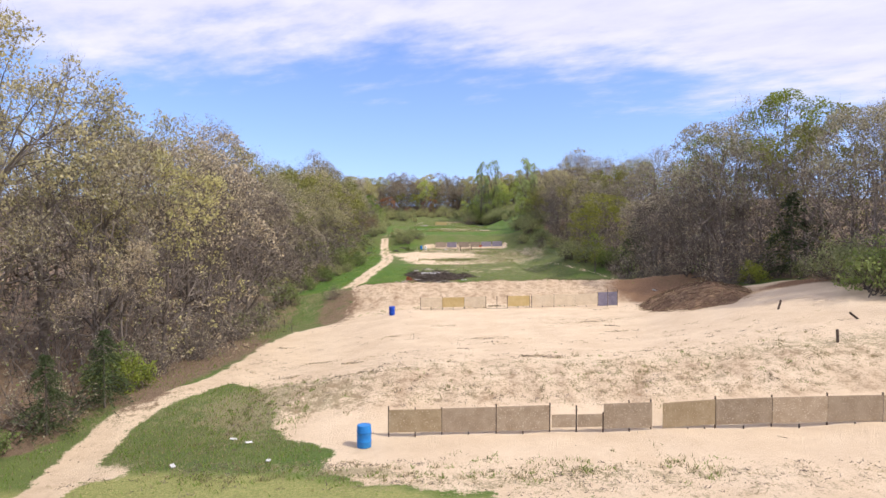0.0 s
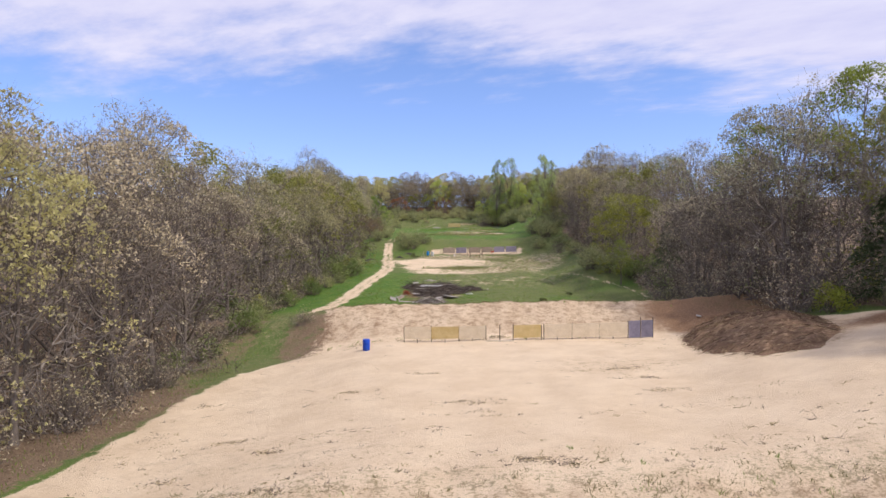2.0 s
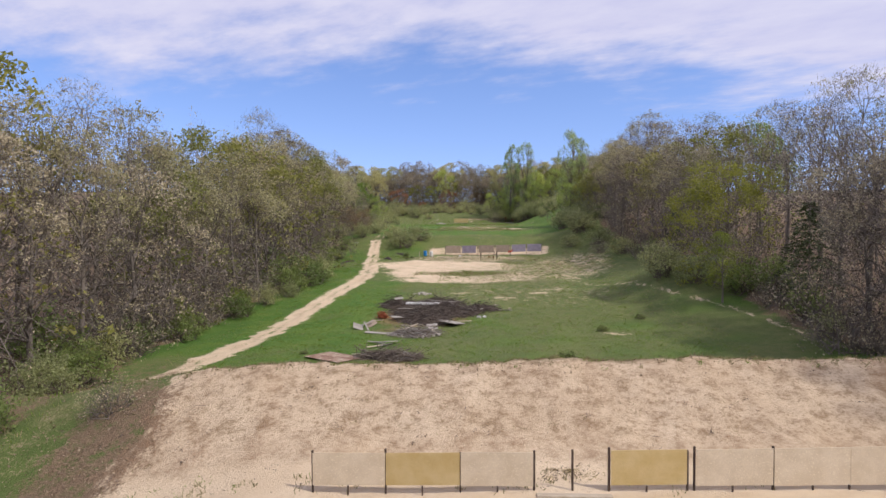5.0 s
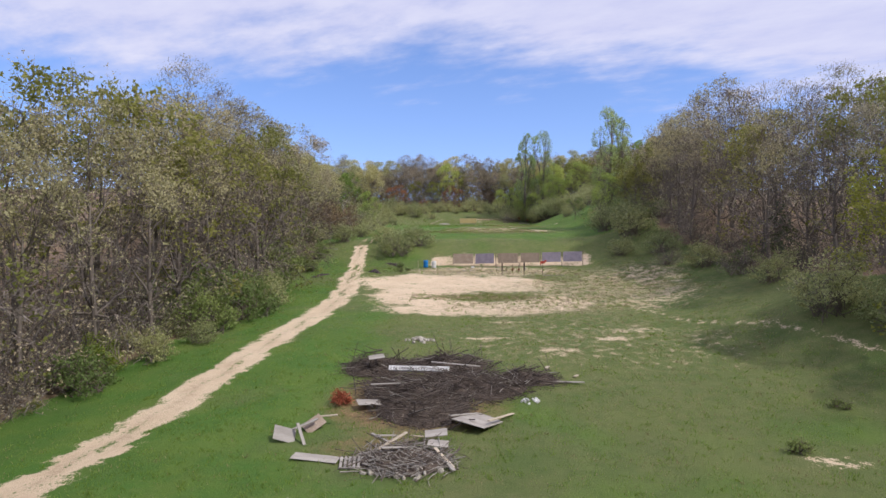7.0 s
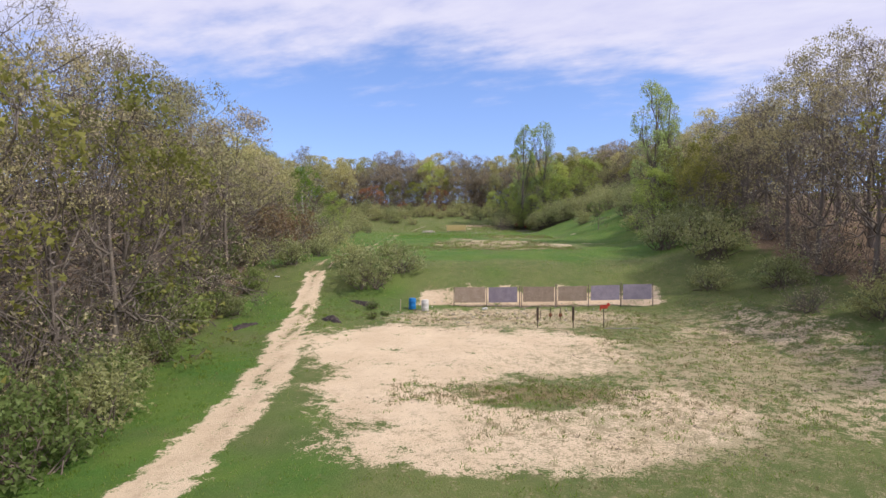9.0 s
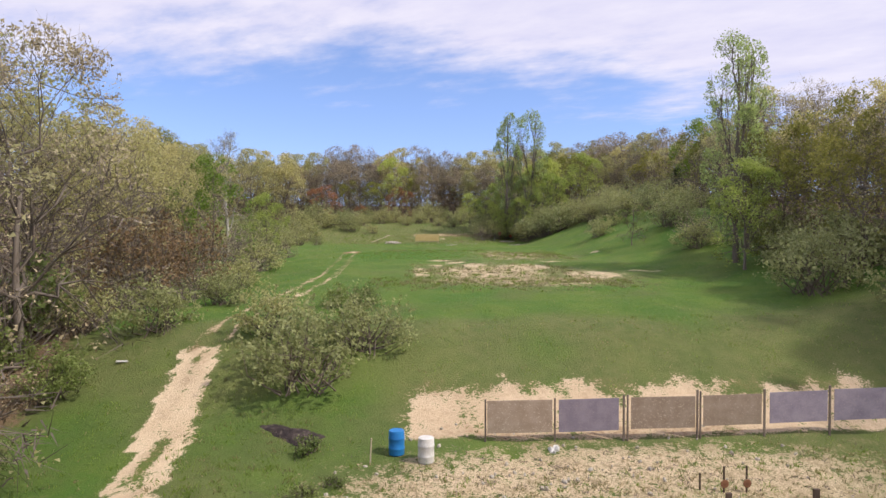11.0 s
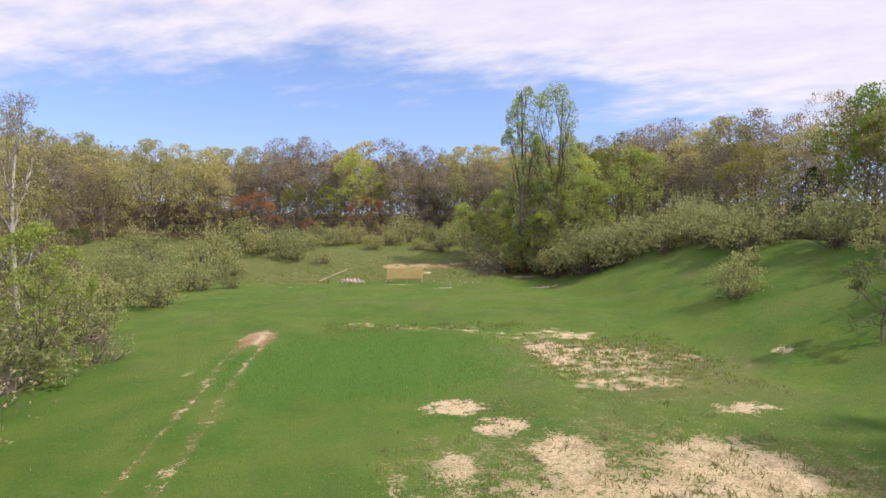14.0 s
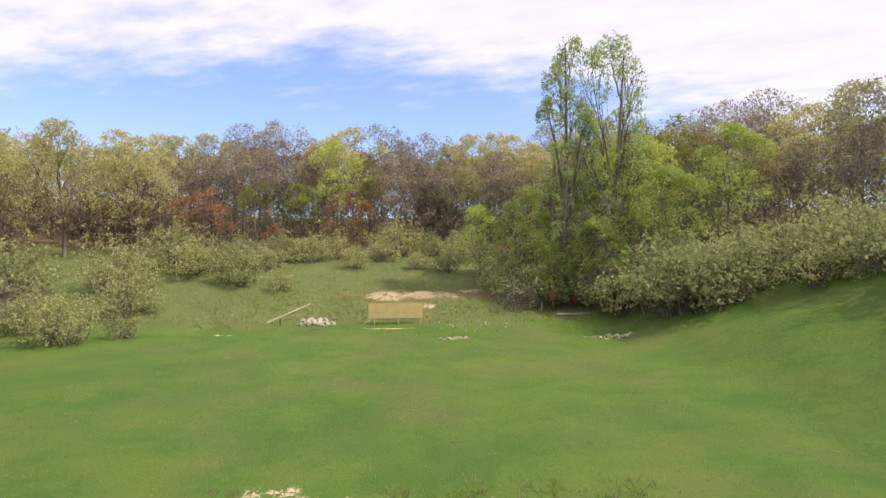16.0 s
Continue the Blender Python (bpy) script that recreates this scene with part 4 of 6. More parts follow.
# ---- trees and bushes ----
GR = "woods along the range"
BARE, BUDDING, LEAFING = "bare grey-brown deciduous tree with fine twigs in early spring", "deciduous tree with pale yellowish opening leaves", "deciduous tree in thin olive-green spring leaf"
TREES = {
    "bare_a": ("bare_tree", tree_parts(101, 15, .06, 5.0, 62, 2400, 1800, .066, "bud_pink", "twig"), BARE, "tree"),
    "bare_b": ("bare_tree", tree_parts(102, 17, .12, 4.8, 62, 2400, 1800, .066, "bud", "twig", fork=.3), BARE, "tree"),
    "bare_c": ("bare_tree", tree_parts(103, 12, .0, 5.0, 60, 2400, 800, .07, "bud_pink", "twig_dark", fork=.1), "bare dark-brown twiggy tree at the wood's edge", "tree"),
    "bare_d": ("bare_tree", tree_parts(118, 14, .02, 5.2, 66, 2300, 2000, .078, "bud_pink", "twig", lobes=11), BARE, "tree"),
    "pale_a": ("budding_tree", tree_parts(104, 15, .02, 5.2, 72, 1700, 5200, .084, "bud", "twig", low=.25), BUDDING, "tree"),
    "pale_b": ("budding_tree", tree_parts(105, 13, .0, 5.2, 70, 1700, 5200, .078, "bud_pink", "twig", lobes=10, low=.3), "deciduous tree speckled with cream-coloured blossom buds", "tree"),
    "pale_c": ("budding_tree", tree_parts(106, 18, .10, 5.4, 77, 1700, 5400, .084, "bud", "twig", fork=.28, lobes=11, low=.25), BUDDING, "tree"),
    "pale_d": ("budding_tree", tree_parts(117, 14, .0, 5.4, 72, 1100, 5200, .105, "bud_light", "twig", patchy=.5, low=.6, lobes=12, puff=.26), "broad tree thick with pale yellow-green opening leaves", "tree"),
    "pale_e": ("budding_tree", tree_parts(121, 14, .0, 4.8, 72, 900, 5000, .14, "bud_light", "twig", patchy=.3, low=.7, lobes=12, puff=.36), "rounded tree in pale tan and yellow-green opening leaf", "tree"),
    "brown_e": ("budding_tree", tree_parts(122, 14, .0, 4.8, 72, 1900, 3200, .13, "haze", "twig", patchy=.3, low=.7, lobes=11, puff=.4, twig_len=.9), "rounded grey-brown tree with swelling buds", "tree"),
    "olive_a": ("leafing_tree", tree_parts(107, 14, .0, 5.0, 63, 1000, 4400, .135, "olive", "twig", patchy=.5, low=.8, puff=.28), LEAFING, "tree"),
    "green_a": ("leafing_tree", tree_parts(108, 14, .03, 4.6, 63, 900, 4200, .14, "green", "twig", patchy=.4, low=.8, puff=.3), "deciduous tree in bright green new leaf", "tree"),
    "spring_a": ("leafing_tree", tree_parts(119, 14, .0, 4.6, 77, 800, 5200, .15, "spring", "twig", patchy=.35, low=.8, puff=.32, lobes=11), "light yellow-green tree in full spring leaf", "tree"),
    "lime_a": ("leafing_tree", tree_parts(109, 15, .30, 4.2, 80, 1200, 7000, .095, "yellow_green", "twig", patchy=.3, puff=.28, fork=.35, low=.7), "deciduous tree with a lime-green crown", "tree"),
    "willow": ("willow", tree_parts(110, 12, .0, 5.6, 98, 1000, 11000, .11, "willow", "twig", patchy=.15, low=1.0, lead=.5, puff=.32, lobes=14), "broad rounded olive-yellow tree in full new leaf", "tree"),
    "rust_a": ("red_leafed_tree", tree_parts(111, 9, .0, 3.9, 63, 1000, 3800, .105, "rust", "twig", patchy=.3, low=.8, puff=.24), "rounded tree with rust-red young leaves", "tree"),
    "poplar_a": ("poplar", tree_parts(112, 23, .12, 2.3, 132, 900, 8000, .10, "poplar", "twig", steep=2.6, lobes=12, lobe_tall=.30, fat=.95, lead=.94, patchy=.45, low=1.0, fork=.16, puff=.2), "tall slender poplar with fresh green leaves", "tree"),
    "poplar_b": ("poplar", tree_parts(113, 21, .10, 3.3, 144, 1000, 9000, .10, "poplar", "twig", steep=2.2, lobes=12, lobe_tall=.34, fat=.85, lead=.90, patchy=.45, low=1.0, fork=.16, puff=.22), "tall slender poplar with fresh green leaves", "tree"),
    "birch": ("birch", tree_parts(114, 14, .24, 3.4, 45, 1300, 900, .07, "bud", "twig", "pale_bark", steep=1.6, lobes=9, lobe_tall=.36, lead=.8), "thin pale-barked tree almost without leaves", "tree"),
    "spruce": ("spruce", conifer_parts(115, 7.0, 5.4, 22), "dark green spruce with drooping branches", "tree"),
    "pine": ("sapling", tree_parts(116, 4.6, .06, 1.7, 40, 400, 1600, .07, "shrub_green", "twig", twig_len=.3, steep=.4, lead=.9, patchy=.5, lobes=8, puff=.14), "small slender green tree on the grass slope", "tree"),
}
BUSHES = {
    "silver_a": ("bush", shrub_parts(201, 4.6, 3.0, 2100, .088, "grey_green", 220, clumps=34), "grey-green rounded bush on the grass", "bush"),
    "silver_b": ("bush", shrub_parts(202, 5.8, 3.9, 2700, .098, "grey_green", 260, clumps=46), "large grey-green rounded bush on the grass", "bush"),
    "green_s": ("bush", shrub_parts(203, 3.8, 2.8, 2200, .085, "shrub_green", 300, clumps=30), "fresh green bush at the wood's edge", "bush"),
    "lime_s": ("bush", shrub_parts(204, 3.2, 3.0, 3000, .07, "yellow_green", 300), "bright yellow-green bush at the wood's edge", "bush"),
    "brown_s": ("bush", shrub_parts(205, 4.6, 3.0, 500, .06, "bud_pink", 900, "twig", clumps=34), "leafless brown twiggy bush", "bush"),
    "rust_s": ("bush", shrub_parts(206, 5.0, 5.0, 2600, .08, "rust_brown", 1300, "twig", clumps=34), "large rust-brown bush beside the track", "bush"),
    "small_s": ("bush", shrub_parts(207, 1.8, 1.3, 1000, .055, "grey_green", 160, clumps=14), "small grey-green bush on the grass", "bush"),
}
PROTO = {k: plant(v[0], v[1], v[2], v[3], GR) for k, v in TREES.items()}
PROTO_B = {k: plant(v[0], v[1], v[2], v[3], "bushes") for k, v in BUSHES.items()}
rng = random.Random(7)
spots = []


def put(kind, x, y, scale=1.0, turn=None, **more):
    spots.append((kind, stand(x, y, rng.uniform(0, 6.28) if turn is None else turn, scale, **more)))


# trees that stand out
for kind, x, y, s in (("lime_a", 38.5, 72, 1.30), ("lime_a", 36.0, 86, 1.30), ("pale_b", 30.5, 70.5, 1.30), ("bare_d", 34.5, 75.5, 1.36), ("bare_d", 29.5, 79.0, 1.0), ("bare_d", 29.0, 86.5, .9), ("willow", 26.6, 110.5, .92), ("pale_c", -23.5, 33, 1.15), ("pale_a", -22.0, 41.5, 1.18), ("pale_b", -18.6, 37.2, .62), ("lime_a", 24.8, 104.5, .42), ("green_a", 44, 142, 1.25), ("poplar_b", 23.8, 184.5, .97), ("poplar_a", 26.4, 187.5, .82),
                      ("poplar_a", 15.3, 257.5, 1.15), ("poplar_b", 20.2, 258.5, 1.21), ("green_a", -21.2, 186, .75), ("birch", -29, 219, 1.2), ("birch", 18.4, 255, .75), ("rust_a", -23.5, 281, .95), ("rust_a", -6.5, 287, .9), ("rust_a", -15.5, 284, .45),
                      ("spruce", -18.2, 29.2, .58), ("spruce", -16.9, 31.8, .60), ("spruce", -19.8, 26.8, .5), ("spruce", 33.2, 61.0, 1.25), ("spruce", 30.5, 101, 1.25), ("spruce", 31.5, 140, .9), ("spruce", 38.5, 66, 1.1), ("spruce", 12.6, 286, .8), ("pine", 20.7, 201.5, 1.0),
                      ("spring_a", 18.0, 254.6, .58), ("spring_a", 22.8, 252.6, .80), ("spring_a", 14.2, 257.2, .42), ("spring_a", 17.7, 260.0, .85), ("spring_a", 22.6, 259.6, .95), ("spring_a", 13.4, 260.5, .6), ("spring_a", 24.5, 261, .95), ("spring_a", 17.0, 263, .80), ("spring_a", 29.5, 254, .9), ("olive_a", 28, 268, 1.0), ("spring_a", 9.0, 268, .55), ("spring_a", 13.5, 266, .7), ("spring_a", 21.5, 267, .9), ("spring_a", -21, 206, .55), ("spring_a", 22.4, 180.5, .62), ("olive_a", 26.2, 181.5, .68), ("olive_a", 27.5, 176, .7), ("olive_a", 24.6, 170, .6), ("lime_a", -13, 292, .62), ("olive_a", -19, 290, .7), ("pale_e", -40.5, 282, 1.2), ("pale_e", -34.0, 288, 1.1), ("pale_e", -46, 276, 1.0), ("spruce", 39, 232, 1.2), ("green_a", 40, 225, 1.0)):
    put(kind, x, y, s)
TALL = {"pale_e": 14, "brown_e": 14, "bare_a": 15, "bare_b": 17, "bare_c": 12, "bare_d": 14, "pale_a": 15, "pale_b": 13, "pale_c": 18, "pale_d": 14, "olive_a": 14}
MIX_L = ["bare_a", "bare_b", "pale_a", "pale_b", "pale_c", "pale_b", "pale_a", "olive_a", "bare_a", "bare_c", "pale_c"]
MIX_R = ["bare_a", "bare_b", "bare_c", "bare_a", "bare_b", "bare_c", "pale_c", "pale_a", "olive_a", "bare_b"]
for side, mix in ((-1, MIX_L), (1, MIX_R)):
    for row in range(2):
        y = (15.0 if side < 0 else 40.0) + 2.2 * row
        while y < 300:
            edge = float(np.interp(y, WOOD_Y, WOOD_LEFT if side < 0 else WOOD_RIGHT))
            x = edge + side * (1.8 + row * 5.2 + rng.uniform(-1.2, 1.6))
            if side < 0 and y < 38:
                x -= 3.0
            if side > 0 and row == 0 and 93 < y < 120:
                y += 4
                continue
            kind = rng.choice(mix)
            if kind.startswith("olive") and side < 0 and y < 80:
                kind = "pale_b"
            if y < 48 and side < 0:
                kind = rng.choice(["pale_a", "pale_b", "pale_c", "pale_d"])
            if 80 < y < 166 and side < 0:
                kind = rng.choice(["pale_a", "pale_c", "olive_a", "pale_b", "pale_a", "bare_a"])
            if y > 165:
                kind = rng.choice(["pale_d", "bare_d", "olive_a", "bare_d", "pale_d", "olive_a", "bare_d", "pale_a"] if side > 0 else ["pale_d", "pale_c", "olive_a", "pale_d", "pale_d"])
            if 44 < y < 86 and side < 0 and row == 0:
                kind = rng.choice(["bare_a", "pale_b", "pale_b", "bare_d", "bare_c"])
            if side > 0 and row == 0 and y < 82:
                kind = rng.choice(["bare_d", "bare_d", "pale_b", "bare_a", "pale_b"])
            if y > 240:
                kind = rng.choice(["pale_e", "brown_e", "brown_e", "pale_e", "olive_a"])
            if 82 < y < 150 and side > 0 and row == 0:
                kind = rng.choice(["bare_c", "bare_d", "bare_d", "pale_b"] if y < 125 else ["bare_d", "pale_a", "olive_a", "pale_d"])
            roof = float(np.interp(y, [0, 30, 45, 90, 107, 121, 144, 155, 165, 175, 200, 300], [15.2, 16.6, 18.8, 20.2, 19.2, 20, 22, 21.5, 17, 14, 15, 16] if side < 0 else [17.5, 18, 18.2, 18.6, 17, 17, 18.5, 18.5, 17.5, 14, 14.5, 17.5]))
            tall = roof * (rng.uniform(.68, .86) if row == 0 else rng.uniform(.88, 1.06))
            put(kind, x, y, tall / TALL[kind])
            y += rng.uniform(4.4, 6.4) * (1 + 0.2 * row) * (1.35 if y > 200 and row == 0 else 1)
x = -44.0
while x < 40:
    put(rng.choice(["brown_e", "pale_e", "pale_e", "brown_e", "olive_a", "pale_e", "brown_e", "spring_a"]), x, 293 + rng.uniform(0, 5) + 0.03 * abs(x), rng.uniform(.82, 1.08))
    put(rng.choice(["pale_e", "brown_e", "pale_e", "brown_e"]), x + 2, 303 + rng.uniform(0, 5), rng.uniform(1.05, 1.3))
    x += rng.uniform(3.2, 4.8)
sow(PROTO, spots)

# the woods behind, past counting: one sheet of plainer trees each for twigs and leaves
def far_woods():
    r = np.random.RandomState(31)
    tv, lv, lo, sv = [], [], [], []
    spots_far = []
    for side in (-1, 1):
        for row in range(0, 5):
            y = -12.0
            while y < 330:
                edge = np.interp(y, WOOD_Y, WOOD_LEFT if side < 0 else WOOD_RIGHT)
                if row > 1 or y < (14 if side < 0 else 38):
                    spots_far.append((edge + side * (3 + row * 5.2 + r.uniform(-2, 2)), y + r.uniform(-1, 1), row))
                y += r.uniform(5.5, 8.0)
    for row in range(4):
        for x in np.arange(-90, 90, 5.2):
            spots_far.append((x + r.uniform(-2, 2), 310 + row * 7 + r.uniform(-2, 2), 6))
    for x, y, k_row in spots_far:
        z, tall = float(height(x, y)), r.uniform(.85, 1.05) * float(np.interp(y, [0, 90, 121, 144, 158, 175, 200, 300], [18.5, 20, 20, 22.5, 22, 16, 16, 17] if x < 0 else [18, 18, 18, 19, 19, 16, 15, 17])) * (0.85 if y > 308 else 1)
        n, hue = (420 if k_row < 4 and y < 200 else 280), r.rand()
        c = np.array([x, y, z])
        seg = [(c - [0, 0, .4], c + [r.normal() * .3, r.normal() * .3, tall * .8], .16, .03)]
        for _ in range(7):
            f, a = r.uniform(.25, .75), r.uniform(0, 6.28)
            p = c + [0, 0, tall * f]
            seg.append((p, p + np.array([math.cos(a), math.sin(a), 1.1]) * r.uniform(1.5, 2.8), .06, .015))
        sv.append(tubes(*zip(*seg), 3))
        kc, wide = 8, r.uniform(3.4, 4.8)
        f = np.arange(kc) / (kc - 1)
        a = np.arange(kc) * 2.4 + hue * 9
        ring = wide * .58 * np.sqrt(1 - (.8 * (.64 - 1.3 * f)) ** 2) * np.where(f == 0, .3, 1)
        cl = c + np.stack([np.cos(a) * ring, np.sin(a) * ring, tall * (.52 + .44 * (.64 - 1.3 * f))], 1)
        k = r.randint(0, kc, n)
        u = unit(r.normal(size=(n, 3)) + np.array([0, 0, .3]) + .6 * unit(cl - c - np.array([0, 0, tall * .5]))[k])
        big = np.array([wide * .62, wide * .62, tall * .21])
        p = cl[k] + u * big * r.uniform(.35, 1, (n, 1))
        d = unit(u * .7 + np.array([0, 0, .3]) + r.normal(size=(n, 3)) * .6)
        thick = 1 - .72 * smooth(.5, .85, (p[:, 2] - z) / tall)
        tv.append(slivers(p, d, r.uniform(.6, 1.2, n) * (.5 + .5 * thick), r.uniform(.035, .075, n) * thick, r))
        m = (int(60 + 330 * max(0, hue - .2)) + (560 if y > 190 else 260)) // 6
        k = r.randint(0, n, m)
        at = np.repeat(p[k] + u[k] * .25, 6, axis=0) + r.normal(size=(m * 6, 3)) * .26
        (lv if hue < .72 else lo).append(flakes(at, r.uniform(.08, .15, m * 6) * (1.5 if y > 190 else 1.0), r))
    woods = thing("far_woods", Matrix(), "dense bare and budding woods on the hillsides", "woods", kind="stuff")
    for nm, ch, mt in (("trunks", sv, "bark"), ("twig_canopy", tv, "twig"), ("buds", lv, "bud"), ("leaves", lo, "olive")):
        part(nm, quick(nm, *join(ch), M[mt]), None, woods)["kind"] = "stuff"


far_woods()


def undergrowth():
    """Brown saplings, suckers and brambles at the woods' edge, past counting."""
    r = np.random.RandomState(33)
    n = 30000
    side = np.where(r.rand(n) < .5, -1, 1)
    y = r.uniform(8, 305, n)
    edge = np.where(side < 0, np.interp(y, WOOD_Y, WOOD_LEFT), np.interp(y, WOOD_Y, WOOD_RIGHT))
    off = r.exponential(5.0, n)
    x = edge + side * (off + .4 + 1.2 * np.abs(waves(edge * 0, y, 6, 9)))
    back = r.rand(n) < .16
    x, y = np.where(back, r.uniform(-55, 45, n), x), np.where(back, 290 + r.exponential(6, n), y)
    tall = r.uniform(.6, 3.4, n) * np.clip(.45 + off / 6, .4, 1.2)
    p = np.stack([x, y, height(x, y) + r.rand(n) * tall * .6], 1)
    d = unit(np.stack([r.normal(size=n) * .5, r.normal(size=n) * .5, np.ones(n)], 1))
    lv = r.randint(0, n, 9000)
    pos = p[lv] + d[lv] * (tall[lv] * r.uniform(.2, .9, 9000))[:, None] + r.normal(size=(9000, 3)) * .12
    ob = thing("undergrowth", Matrix(), "brown saplings and brambles with first green leaves", "undergrowth", kind="stuff")
    part("saplings", quick("saplings", *slivers(p, d, tall * .8, r.uniform(.015, .035, n), r), M["twig"]), None, ob)["kind"] = "stuff"
    part("leaves", quick("leaves", *flakes(pos, r.uniform(.06, .14, 9000), r), M["shrub_green"]), None, ob)["kind"] = "stuff"


undergrowth()

